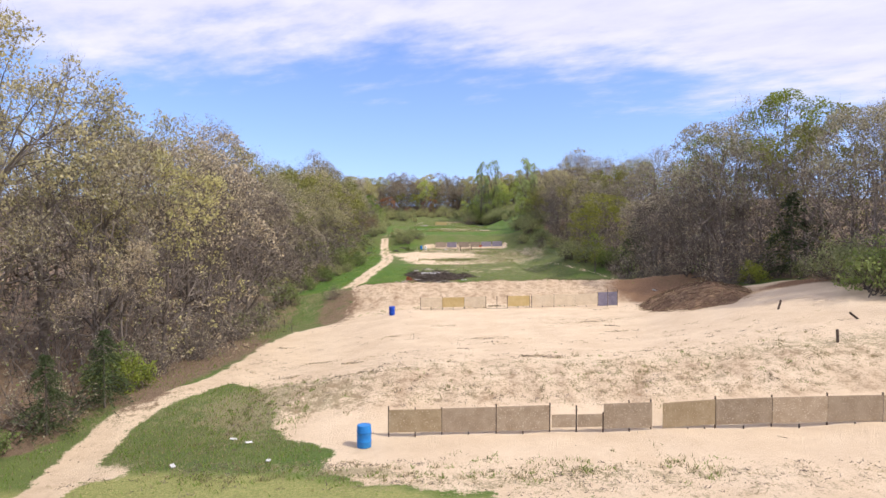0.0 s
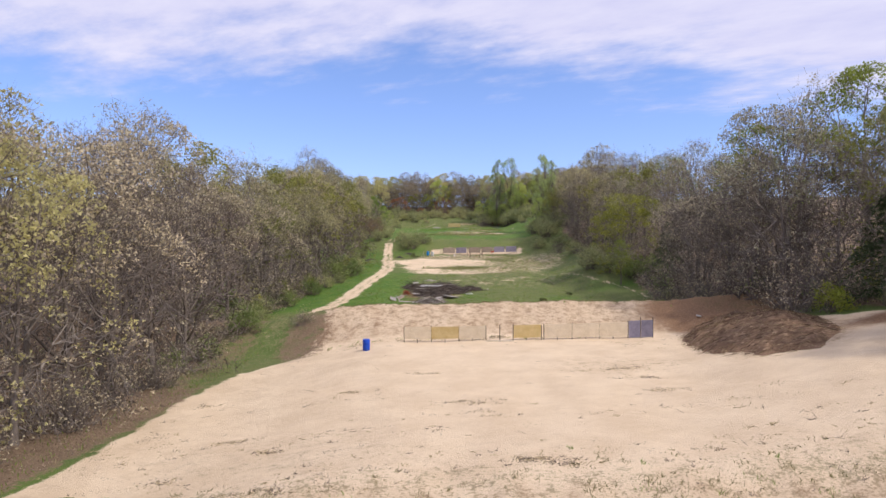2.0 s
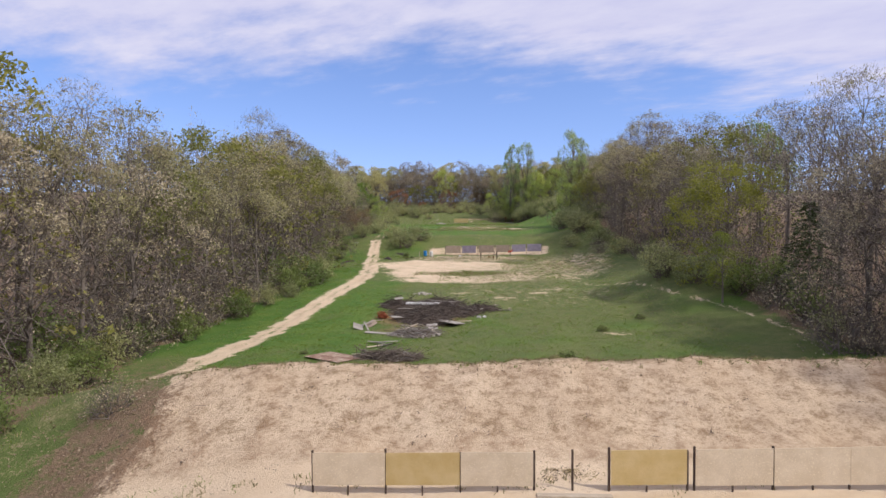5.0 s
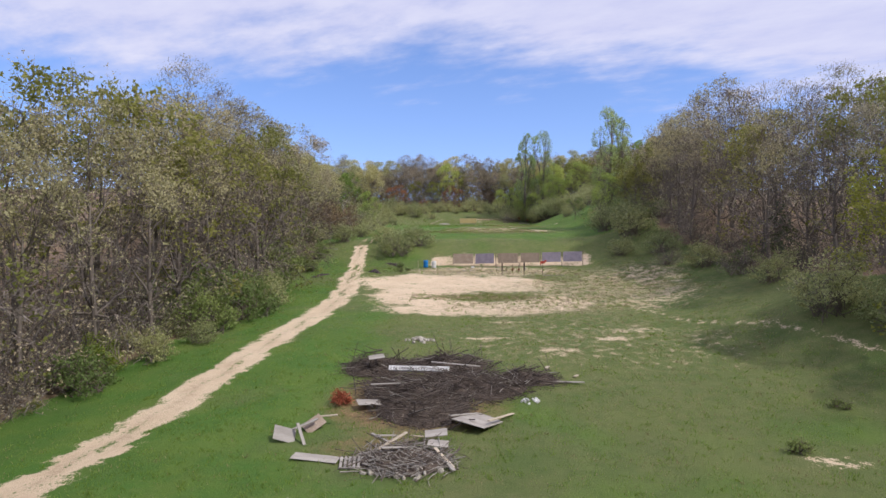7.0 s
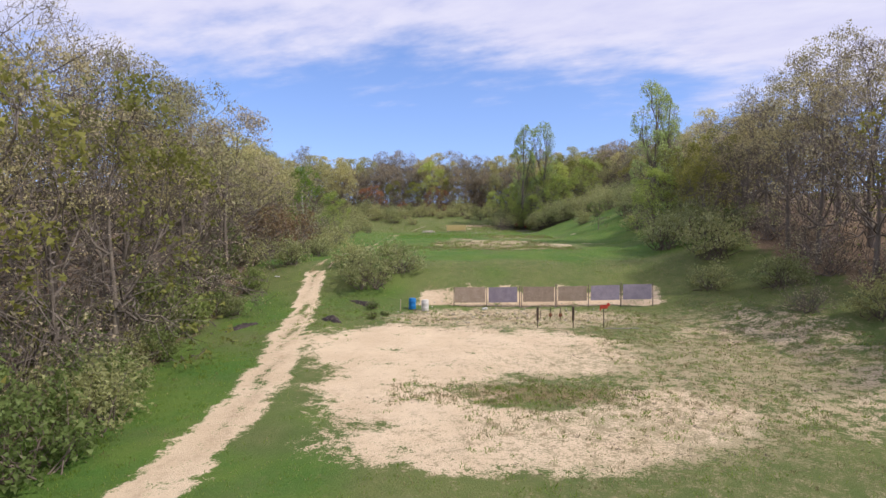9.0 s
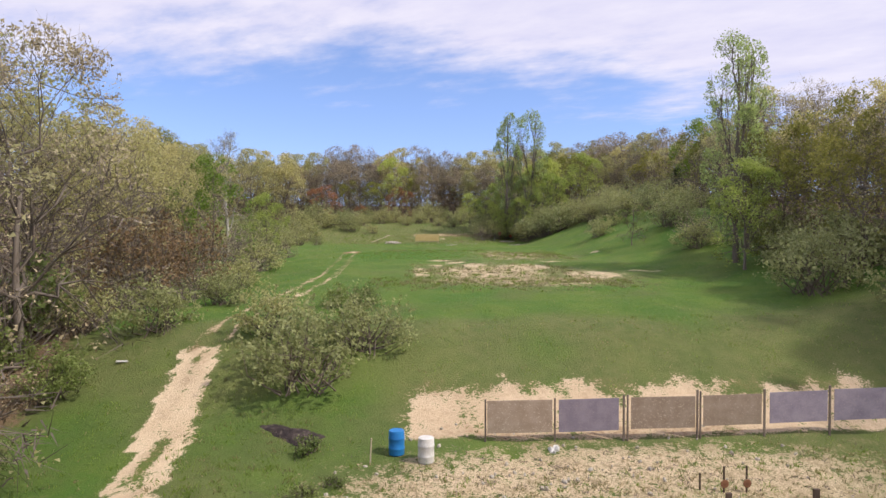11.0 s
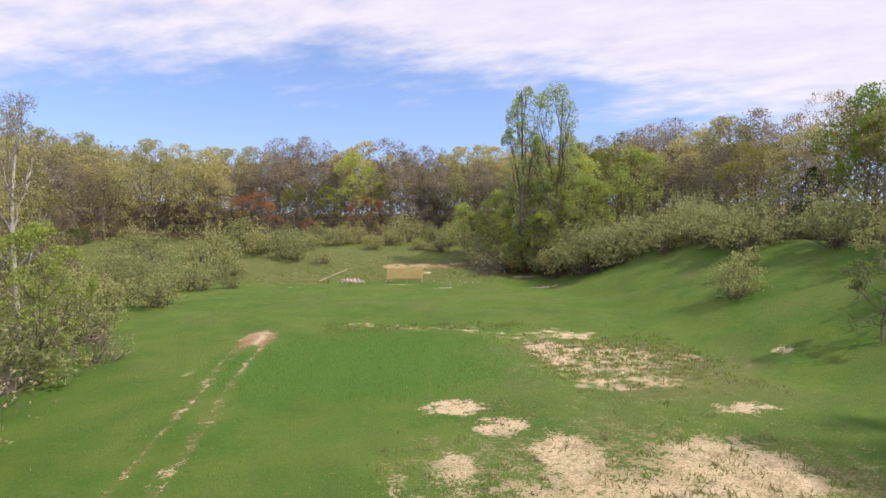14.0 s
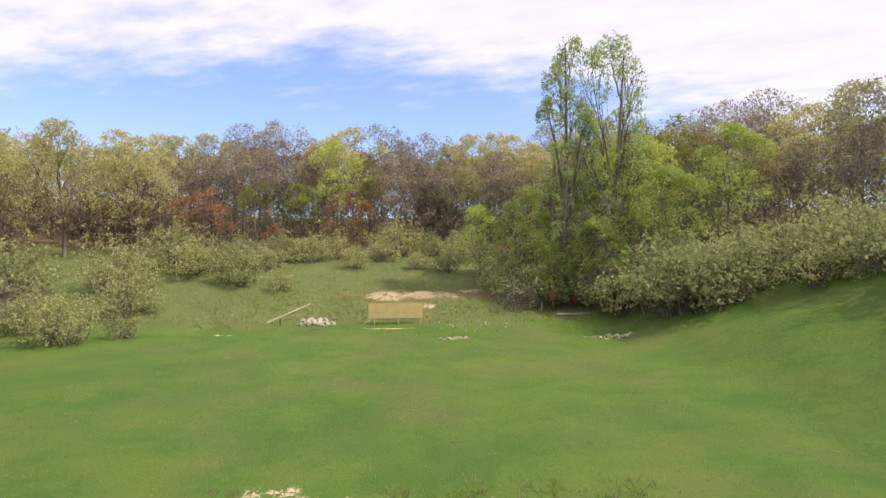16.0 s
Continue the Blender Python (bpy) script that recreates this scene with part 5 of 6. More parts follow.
spots = []
for kind, x, y, s in (
    # first and second bay
    ("green_s", 29.5, 43, 1.45), ("green_s", 31.8, 39.5, 1.3), ("silver_a", 30.5, 47.5, 1.2), ("silver_a", 33, 44, 1.4), ("lime_s", 29.8, 61.5, .85), ("green_s", 27.2, 105.5, 1.2), ("green_s", 29.5, 103.5, 1.3), ("lime_s", 26.3, 107.8, 1.0), ("silver_b", 33, 52, 1.1), ("green_s", -17.6, 71.5, .9), ("green_s", -19, 66, .8), ("lime_s", -16.8, 34.6, .75), ("green_s", -20.5, 24, 1.0), ("brown_s", -18, 38, 1.1), ("brown_s", -17.8, 46, 1.0), ("brown_s", -18.6, 55, 1.1), ("green_s", -19.5, 61, .7), ("brown_s", -12.2, 72, .6),
    ("silver_a", -18.8, 78, .8), ("green_s", -21, 84, 1.0), ("brown_s", -22, 91, 1.0), ("green_s", -20.5, 97, .8),
    # third bay
    ("green_s", -19.5, 106.5, .95), ("silver_a", -18.6, 112, .7), ("lime_s", -21.0, 110, .9), ("silver_a", -17.4, 116, .62), ("green_s", -17.2, 124.5, 1.4), ("silver_a", -17.0, 128.6, 1.15), ("green_s", -18.6, 119.5, 1.35), ("green_s", -18.8, 131, 1.2), ("silver_a", -18.8, 134, .8), ("green_s", -19.6, 140, .8), ("silver_a", -19.5, 153, .7), ("green_s", -20, 158.7, .9), ("silver_a", -17.6, 164, .8), ("silver_a", -21, 147, .8),
    ("silver_b", -9.4, 158.6, 1.05), ("silver_a", -6.9, 161.2, .8), ("silver_a", -11.4, 162.5, .7),
    ("silver_b", 22.8, 114.6, 1.0), ("silver_a", 25.0, 110.5, 1.1), ("brown_s", 24.5, 118, 1.1), ("silver_a", 25.2, 143, 1.0), ("brown_s", 26, 136, 1.2), ("silver_a", 25.5, 128, .9), ("silver_a", 19.4, 155.2, .85), ("silver_b", 21.8, 160.5, .9), ("silver_b", 20.0, 167.5, .9), ("silver_a", 23.5, 152, 1.0), ("brown_s", 22.5, 146.5, .9), ("silver_b", 24.5, 171, 1.0),
    # top field
    ("green_s", -8.9, 167.9, .42), ("green_s", -7.2, 168.5, .40), ("rust_s", -20.3, 178, 1.1), ("rust_s", -22, 171.5, 1.1), ("silver_a", -17.6, 180.4, .72), ("silver_a", -16.4, 171.4, .66), ("brown_s", -19.5, 175, .8), ("silver_a", -19.2, 194, .9), ("brown_s", -20.5, 189, 1.1), ("brown_s", -21.8, 199, 1.2), ("silver_a", -22, 204, 1.0), ("silver_b", -23.5, 215.5, .85), ("brown_s", -25, 210, 1.2), ("silver_a", -26.5, 222, 1.0), ("brown_s", -19.8, 209.3, .7),
    ("silver_b", -24.5, 246, .8), ("silver_a", -23.5, 256, .9), ("silver_a", -27, 229, .9), ("silver_a", -19.5, 272, .8), ("silver_b", -33, 249, .9), ("silver_a", -14.5, 271.5, .7), ("silver_a", -1.8, 278, .7), ("silver_a", 7.5, 276, .8), ("silver_b", 9.5, 281, .8), ("silver_a", -23.9, 232, .95), ("silver_b", -26.9, 236.5, .9), ("silver_b", -30, 242, 1.0), ("brown_s", -32.5, 235, 1.2), ("silver_a", -28.4, 251, 1.0), ("brown_s", -31.2, 254, 1.1), ("silver_b", -27, 263.5, .95), ("silver_a", -21.6, 268.6, .95), ("silver_a", -16.3, 265.4, .95), ("silver_b", -35, 260, 1.1), ("small_s", -21.2, 248.2, 1.2), ("small_s", -11.8, 263, 1.1), ("silver_a", -10.2, 277.5, .9), ("silver_a", -13.8, 279, .9), ("silver_a", -4.7, 272, .62), ("silver_a", 2.4, 271.4, .5), ("silver_b", .4, 283.5, .95), ("silver_a", -17.8, 274, .9), ("silver_a", 5.2, 284, .8), ("silver_b", -24.5, 274, 1.0), ("silver_a", -7.5, 281, .8), ("small_s", 5.6, 269.5, 1.2),
    ("silver_b", 10.6, 260.4, .72), ("silver_b", 13.4, 258.2, .78), ("green_s", 15.6, 257.6, .95), ("silver_b", 19.2, 256.0, .85), ("silver_b", 21.6, 243.4, 1.12), ("silver_b", 22.6, 249.2, 1.1), ("silver_b", 25.4, 247.5, 1.1), ("silver_b", 28.6, 240.6, 1.0), ("silver_b", 29.8, 235.6, .95), ("silver_b", 20.8, 254.6, 1.1), ("green_s", 24.6, 255.5, 1.2), ("silver_b", 31.5, 229.5, 1.05), ("silver_b", 32.5, 243, 1.2),
    ("brown_s", 28.5, 64.5, 1.5), ("brown_s", 30.2, 68.0, 1.9), ("brown_s", 28.6, 72.5, 1.7), ("brown_s", 31.5, 75.0, 2.0), ("brown_s", 27.6, 78.5, 1.6), ("brown_s", 29.8, 83.0, 1.9), ("brown_s", 27.0, 89.0, 1.6), ("brown_s", 28.5, 96.0, 1.8), ("brown_s", 33.5, 66.0, 2.2),
    ("brown_s", 10.5, 256.2, .8), ("silver_b", 12.0, 264.5, .95), ("silver_a", 16.4, 261.5, 1.0), ("silver_a", 13.8, 259.6, .7), ("silver_b", 20.6, 246, 1.25), ("silver_b", 23.4, 243.2, 1.0), ("silver_b", 18.8, 252.5, 1.0), ("silver_a", 24.5, 251, 1.2), ("silver_b", 27.0, 244.5, 1.0), ("silver_a", 26.8, 238, .85), ("silver_b", 29, 231, .9), ("silver_b", 28.5, 226, .9), ("silver_a", 31.5, 238, 1.1), ("silver_a", 21.2, 215.2, .78), ("silver_b", 26.2, 203.5, .85), ("silver_a", 24.4, 193, .8), ("brown_s", 26, 196.5, .9), ("silver_a", 29.4, 209.5, 1.0), ("silver_b", 30.8, 217.5, 1.0), ("silver_a", 23.8, 176.5, .9), ("silver_b", 26.2, 181, .9), ("small_s", 25.0, 220.5, 1.2), 
):
    spots.append((kind, stand(x, y, rng.uniform(0, 6.28), s * (1.0 if y < 160 else 1.3 if y < 256 else 1.5), 0.05)))
for side in (-1, 1):
    y = 26.0
    while y < 285:
        edge = float(np.interp(y, WOOD_Y, WOOD_LEFT if side < 0 else WOOD_RIGHT))
        kind = rng.choice(["brown_s", "green_s", "green_s", "silver_a", "green_s"] if side < 0 and 84 < y < 165 else ["brown_s", "brown_s", "brown_s", "green_s", "silver_a"] if y < 165 else ["brown_s", "silver_b", "silver_a", "green_s"])
        spots.append((kind, stand(edge + side * rng.uniform(-.3, 1.6), y, rng.uniform(0, 6.28), rng.uniform(.8, 1.3) * (1 if kind == "brown_s" or y > 165 else .75), 0.05)))
        y += rng.uniform(4.0, 6.5) * (.7 if side < 0 and 84 < y < 165 else 1)
y = 88.0
while y < 166:
    edge = float(np.interp(y, WOOD_Y, WOOD_LEFT))
    spots.append((rng.choice(["brown_s", "brown_s", "green_s", "brown_s"]), stand(edge - rng.uniform(1.5, 4.5), y, rng.uniform(0, 6.28), rng.uniform(1.3, 2.1), 0.1)))
    y += rng.uniform(2.4, 4.0)
x = -62.0
while x < 50:
    spots.append((rng.choice(["brown_s", "brown_s", "brown_s", "silver_b", "rust_s"]), stand(x, 299 + rng.uniform(-2, 9), rng.uniform(0, 6.28), rng.uniform(1.3, 2.0), 0.1)))
    x += rng.uniform(3.4, 4.8)
sow(PROTO_B, spots)
# ---- the heap of dark soil and roots at the side of the second bay ----
def soil_heap(cx, cy, rx, ry, tall, turn):
    g = float(height(cx, cy))
    ob = thing("soil_heap", Matrix.Translation((cx, cy, g)), "long heap of dark brown rooty soil on the sand", "soil heap")
    c, s = math.cos(turn), math.sin(turn)

    def top(u, v):
        """Height of the heap over the ground, u across and v along it."""
        q = np.sqrt((u / rx) ** 2 + (v / ry) ** 2) * (1 + 0.10 * waves(u, v, 4.5, 61) + 0.05 * waves(u, v, 1.6, 62))
        body = np.clip(1 - q ** 1.7, -0.08, 1)
        return tall * body * (0.92 + 0.10 * waves(u, v, 2.2, 63)) + smooth(1.0, 0.75, q) * (0.10 * waves(u, v * 0.5, 0.9, 64) + 0.05 * waves(u, v, 0.35, 65))

    n_u, n_v = 64, 90
    u, v = np.meshgrid(np.linspace(-1.25 * rx, 1.25 * rx, n_u), np.linspace(-1.25 * ry, 1.25 * ry, n_v))
    x, y = cx + u * c - v * s, cy + u * s + v * c
    z = height(x, y) + top(u, v) - 0.04
    ii = np.arange(n_u * n_v).reshape(n_v, n_u)
    f = np.stack([ii[:-1, :-1], ii[:-1, 1:], ii[1:, 1:], ii[1:, :-1]], 2).reshape(-1, 4)
    part("mound", quick("mound", np.stack([x - cx, y - cy, z - g], 2).reshape(-1, 3), f, M["mound"], True), None, ob)
    r = np.random.RandomState(66)
    for name, n, mat, lo, hi, w, label in (("rootwork", 3400, "root", .25, .9, .013, "dark roots lying down the slope"), ("dead_straw", 2600, "blade_dry", .12, .4, .009, "pale dead stalks")):
        a, q = r.uniform(0, 6.28, n), np.sqrt(r.rand(n)) * (1.0 if name == "rootwork" else 1.08)
        u, v = np.cos(a) * q * rx, np.sin(a) * q * ry
        d = np.stack([-np.abs(u) * 0 - 0.8 + r.normal(size=n) * .5, -0.5 + r.normal(size=n) * .5], 1)
        ln = r.uniform(lo, hi, n)
        u2, v2 = u + d[:, 0] * ln, v + d[:, 1] * ln
        ends = []
        for uu, vv in ((u, v), (u2, v2)):
            x, y = cx + uu * c - vv * s, cy + uu * s + vv * c
            ends.append(np.stack([x - cx, y - cy, height(x, y) + np.maximum(top(uu, vv), 0) + .02 - g], 1))
        ends[1][:, 2] += r.rand(n) * .12
        way = ends[1] - ends[0]
        part(name, quick(name, *slivers(ends[0], unit(way), np.linalg.norm(way, axis=1), r.uniform(.6, 1.5, n) * w, r), M[mat]), None, ob, label)["kind"] = "stuff"
    return ob


soil_heap(23.6, 60.2, 4.6, 9.0, 1.45, -0.20)
# ---- the bays' fences, drums and scrap ----
def fence(name, y, slots, posts, label, group, lean=0.0, wood="post"):
    """slots: (x from, x to, bottom, top at left, top at right, material). posts: (x, top, width)."""
    mid = (slots[0][0] + slots[-1][1]) / 2
    g = float(height(mid, y))
    ob = thing(name, Matrix.Translation((mid, y, g)), label, "fence", group)
    for k, (a, b, lo, t0, t1, mat) in enumerate(slots):
        bm = bmesh.new()
        dy = 0.012 * math.sin(k * 2.3)
        vs = [bm.verts.new((x - mid, dy + d, z - g)) for d in (-0.011, 0.011) for x, z in ((a + 0.012, lo), (b - 0.012, lo + (t1 - t0)), (b - 0.012, t1), (a + 0.012, t0))]
        for f in ((0, 1, 2, 3), (7, 6, 5, 4), (0, 4, 5, 1), (1, 5, 6, 2), (2, 6, 7, 3), (3, 7, 4, 0)):
            bm.faces.new([vs[i] for i in f])
        part("panel", bm, M[mat], ob)
    for x, top, w in posts:
        gz_ = float(height(x, y)) - 0.25
        bm = boxed((w, w, top - gz_), Matrix.Translation((x - mid, 0.055 + lean, (top + gz_) / 2 - g)), 0.006)
        part("post", bm, M[wood], ob)
    return ob


def stakes(ob, y, xs, tops):
    mid, g = ob.location.x, ob.location.z
    for x, top in zip(xs, tops):
        lo = float(height(x, y)) - 0.2
        part("stake", boxed((0.05, 0.05, top - lo), Matrix.Translation((x - mid, -0.05, (top + lo) / 2 - g))), M["post"], ob)


f1 = fence("board_fence", 26.3,
           [(-2.25, -.05, -.88, .06, .10, "board_gold"), (-.05, 2.2, -.88, .12, .18, "board_old"), (2.2, 4.4, -.83, .20, .26, "board_old"), (4.48, 5.48, -.68, -.14, -.12, "board_old"), (5.55, 6.6, -.66, -.13, -.10, "board_old"),
            (6.63, 8.65, -.72, .32, .38, "board_old"), (9.07, 11.27, -.70, .34, .50, "board_gold"), (11.27, 13.6, -.56, .50, .58, "board_old"), (13.6, 15.9, -.50, .58, .64, "board_old"), (15.9, 18.2, -.44, .64, .68, "board_old"), (18.2, 20.4, -.40, .68, .7, "board_old")],
           [(-2.25, .2, .055), (-1.15, .16, .045), (-.05, .16, .055), (2.2, .3, .055), (4.42, .34, .055), (5.52, .24, .055), (6.63, -.05, .055), (7.7, .46, .045), (8.6, .5, .055), (11.27, .62, .055), (13.6, .68, .055), (15.9, .76, .055), (18.2, .78, .055), (20.4, .8, .055)],
           "low fence of weathered brown chipboard panels on dark posts", "board fences")
stakes(f1, 26.3, (-1.15, 1.05, 3.3, 7.7, 10.1, 10.8, 12.4, 14.7, 17.0), (-.86, -.84, -.8, -.7, -.66, -.64, -.56, -.5, -.44))
f2 = fence("board_fence", 65.7,
           [(-2.3, -.07, -.32, .66, .68, "board_new"), (-.07, 2.19, -.30, .68, .72, "board_yellow"), (2.19, 4.38, -.28, .74, .76, "board_new"), (6.66, 8.9, -.20, .84, .90, "board_yellow"), (9.15, 11.4, -.18, .90, .96, "board_new"),
            (11.4, 13.6, -.14, .96, 1.03, "board_new"), (13.6, 15.9, -.09, 1.03, 1.10, "board_new"), (15.95, 16.9, -.16, 1.22, 1.26, "board_blue"), (16.95, 17.9, -.12, 1.26, 1.3, "board_blue")],
           [(-2.3, .72, .06), (-.07, .8, .06), (2.19, .72, .05), (4.4, .80, .07), (5.54, .84, .06), (6.62, .92, .07), (8.92, .86, .06), (9.12, .98, .06), (11.4, 1.02, .06), (13.6, .98, .05), (15.92, 1.25, .06), (16.92, 1.48, .06), (17.92, 1.5, .06)],
           "low fence of new pale chipboard panels with blue-grey end panels", "board fences")
stakes(f2, 65.7, (-1.2, 1.05, 3.3, 7.7, 10.2, 12.5, 14.7), (-.3, -.28, -.26, -.18, -.14, -.1, -.06))
part("threshold_board", boxed((2.2, .25, .06), Matrix.Translation((5.54 - f2.location.x, -.35, float(height(5.54, 65.35)) + .02 - f2.location.z))), M["wood_pale"], f2, "pale plank on the sand")
f3 = fence("board_fence", 154.4,
           [(-1.8, .72, 3.72, 4.96, 4.97, "board_brown"), (.95, 3.3, 3.72, 4.96, 5.0, "board_mauve"), (3.75, 6.3, 3.80, 5.02, 5.03, "board_brown"), (6.6, 8.95, 3.86, 5.04, 5.08, "board_brown"), (9.25, 11.6, 3.92, 5.12, 5.18, "board_mauve"), (11.85, 14.2, 4.0, 5.22, 5.26, "board_mauve")],
           [(-1.85, 5.0, .06), (.82, 5.02, .06), (3.5, 5.1, .07), (3.65, 5.1, .06), (6.4, 5.25, .07), (6.52, 5.2, .06), (9.08, 5.25, .07), (11.72, 5.35, .07), (14.3, 5.4, .06)],
           "low fence of weathered brown and mauve-grey boards", "board fences", wood="post_worn")


def drum(x, y, mats, label, m=None, open_top=True):
    ob = thing("plastic_drum", m or Matrix.Translation((x, y, float(height(x, y)) - 0.01)), label, "drum", "plastic drums")
    body = [(.24, 0), (.275, .015), (.285, .05), (.285, .22), (.295, .24), (.295, .27), (.285, .29), (.287, .58), (.297, .60), (.297, .63), (.287, .65), (.283, .82), (.27, .86)]
    if open_top:
        body += [(.262, .87), (.252, .86), (.258, .80), (.255, .20)]
        shell = part("body", lathe(body), M[mats[0]], ob)
        # the hollow's shade is put into this disc's darker colour
        bm = bmesh.new()
        bmesh.ops.create_circle(bm, cap_ends=True, segments=28, radius=.25, matrix=Matrix.Translation((0, 0, .205)))
        part("bottom", bm, M[mats[1]], shell, "drum bottom coloured dark for the shade inside")
    else:
        shell = part("body", lathe(body + [(.25, .87), (.24, .85)]), M[mats[0]], ob)
        for a in (0.5, 3.6):
            part("bung", lathe([(.035, .845), (.035, .868), (.02, .872)], 12, Matrix.Translation((.16 * math.cos(a), .16 * math.sin(a), 0))), M[mats[1]], shell)
    part("rim", lathe([(.262, .862), (.275, .868), (.275, .882), (.262, .886), (.254, .878)], 28), M[mats[0]], shell)
    return ob


drum(-3.13, 25.25, ("blue_bright", "blue_dark"), "bright blue plastic drum with an open top, on the sand")
drum(-5.05, 63.3, ("blue_deep", "blue_dark"), "deep blue plastic drum on the sand", open_top=False)
drum(-5.2, 153.6, ("blue_bright", "blue_dark"), "blue plastic drum standing before the third fence")
drum(-4.15, 152.9, ("white", "wood_grey"), "white plastic drum standing before the third fence")
drum(9.7, 83, ("blue_bright", "blue_deep"), "bright blue plastic drum lying in the grass", Matrix.Translation((9.75, 83.3, float(height(9.7, 83.0)) + .27)) @ Euler((radians(82), 0, radians(-28))).to_matrix().to_4x4(), False)
drum(10.6, 82.8, ("black", "black"), "black plastic drum lying in the grass", Matrix.Translation((10.95, 82.75, float(height(10.7, 82.8)) + .25)) @ Euler((radians(85), 0, radians(-105))).to_matrix().to_4x4(), False)

rs = random.Random(5)


def on(x, y, up=0.0, rx=0.0, ry=0.0, rz=0.0):
    return Matrix.Translation((x, y, float(height(x, y)) + up)) @ Euler((radians(rx), radians(ry), radians(rz))).to_matrix().to_4x4()


def plank(name, x, y, up, size, rot, mat, label, category="plank"):
    ob = tagged(part(name, boxed(size, bevel=min(size) * 0.2), M[mat], None), label, category, "scrap timber")
    ob.matrix_world = on(x, y, up, *rot)
    return ob


def stones(name, x, y, wide, n, size, mat, label):
    """A heap of broken stones, each a part."""
    ob = thing(name, on(x, y), label, "stone heap")
    for _ in range(n):
        bm = bmesh.new()
        bmesh.ops.create_icosphere(bm, subdivisions=1, radius=size * rs.uniform(.5, 1.2))
        for v in bm.verts:
            v.co = Vector((v.co.x * 1.2, v.co.y, v.co.z * .7)) * rs.uniform(.75, 1.2)
        r, a = wide * rs.random() ** .7, rs.uniform(0, 6.28)
        px, py = r * math.cos(a), r * math.sin(a) * .6
        o = part("stone", bm, M[mat], ob)
        o.matrix_basis = Matrix.Translation((px, py, float(height(x + px, y + py)) - float(height(x, y)) + size * .25 * rs.random() + size * .5 * (1 - r / wide))) @ Euler((rs.uniform(0, 3), rs.uniform(0, 3), rs.uniform(0, 3))).to_matrix().to_4x4()
    return ob


bag = tagged(part("white_bundle", lathe([(.05, 0), (.19, .04), (.25, .15), (.26, .27), (.22, .38), (.12, .45), (.03, .47)], 18), M["white"], None), "round dirty-white bundle lying in the grass", "bundle")
bag.matrix_world = on(8.45, 82.5, -.03)
plank("plank", 10.35, 82.5, .22, (1.7, .10, .05), (0, -14, 62), "wood_pale", "pale plank leaning against the lying drums")


def brush(name, ovals, n, seed, label, thick=1.0, pale=0.0):
    """A heap of cut branches and twigs over several ovals (x, y, rx, ry, height)."""
    r = np.random.RandomState(seed)
    ob = thing(name, on(ovals[0][0], ovals[0][1]), label, "brush pile")
    org = np.array(ob.matrix_world.translation)
    big, twig, grey = [], [], []

    def bent(p, d, ln, r0, r1, sides):
        k = unit(d + r.normal(size=p.shape) * 0.35)
        a, m = p - d * ln[:, None] * 0.5, p + r.normal(size=p.shape) * 0.03
        return join([tubes(a, m, r0, (r0 + r1) / 2, sides), tubes(m, m + k * ln[:, None] * 0.5, (r0 + r1) / 2, r1, sides)])

    for cx, cy, rx, ry, hh in ovals:
        share = int(n * rx * ry / sum(o[2] * o[3] for o in ovals))
        a, q = r.uniform(0, 6.28, share), np.sqrt(r.rand(share)) * (1 + 0.12 * r.normal(size=share))
        px, py = cx + np.cos(a) * q * rx, cy + np.sin(a) * q * ry
        dome = np.maximum(hh * (1 - np.abs(q) ** 2.0), 0.03) * (0.7 + 0.5 * waves(px, py, 1.6, seed))
        pz = height(px, py) + np.maximum(dome, 0.03) * r.rand(share) ** .35
        az, el = r.uniform(0, 6.28, share), r.normal(size=share) * .30
        d = np.stack([np.cos(az) * np.cos(el), np.sin(az) * np.cos(el), np.sin(el)], 1)
        p = np.stack([px, py, pz + .03], 1) - org
        twig.append(bent(p, d, r.uniform(.35, 1.2, share), np.full(share, .010 * thick), np.full(share, .003), 3))
        k = share // 8
        big.append(bent(p[:k] + [0, 0, .06], d[:k], r.uniform(1.0, 2.8, k), r.uniform(.012, .032, k), r.uniform(.005, .012, k), 4))
        g = max(3, int(share * (0.02 + pale)))
        grey.append(bent(p[-g:] + [0, 0, .05], d[-g:], r.uniform(.6, 1.6, g), r.uniform(.012, .026, g), r.uniform(.006, .012, g), 4))
    part("brushwood", quick("brushwood", *join(twig), M["twig_dark"]), None, ob)["kind"] = "stuff"
    part("branchwood", quick("branchwood", *join(big), M["stick"]), None, ob, "thicker cut branches")["kind"] = "stuff"
    part("bleached_branchwood", quick("bleached_branchwood", *join(grey), M["wood_grey"]), None, ob, "bleached grey branches")["kind"] = "stuff"
    # the matted core of small stuff and earth
    for cx, cy, rx, ry, hh in ovals:
        t, s = np.meshgrid(np.linspace(0, 6.2832, 41), np.linspace(0, 1, 13))
        px, py = cx + np.cos(t) * s * rx * .9, cy + np.sin(t) * s * ry * .9
        pz = height(px, py) + (hh * .5 * (1 - s ** 2) + .05) * (0.8 + 0.45 * waves(px, py, 1.1, seed + 1) + 0.3 * waves(px, py, .35, seed + 2)) - .1 * (s > .95)
        ii = np.arange(41 * 13).reshape(13, 41)
        part("core", quick("core", np.stack([px, py, pz], 2).reshape(-1, 3) - org, np.stack([ii[:-1, :-1], ii[:-1, 1:], ii[1:, 1:], ii[1:, :-1]], 2).reshape(-1, 4), M["duff"], True), None, ob, "matted dark litter")
    return ob


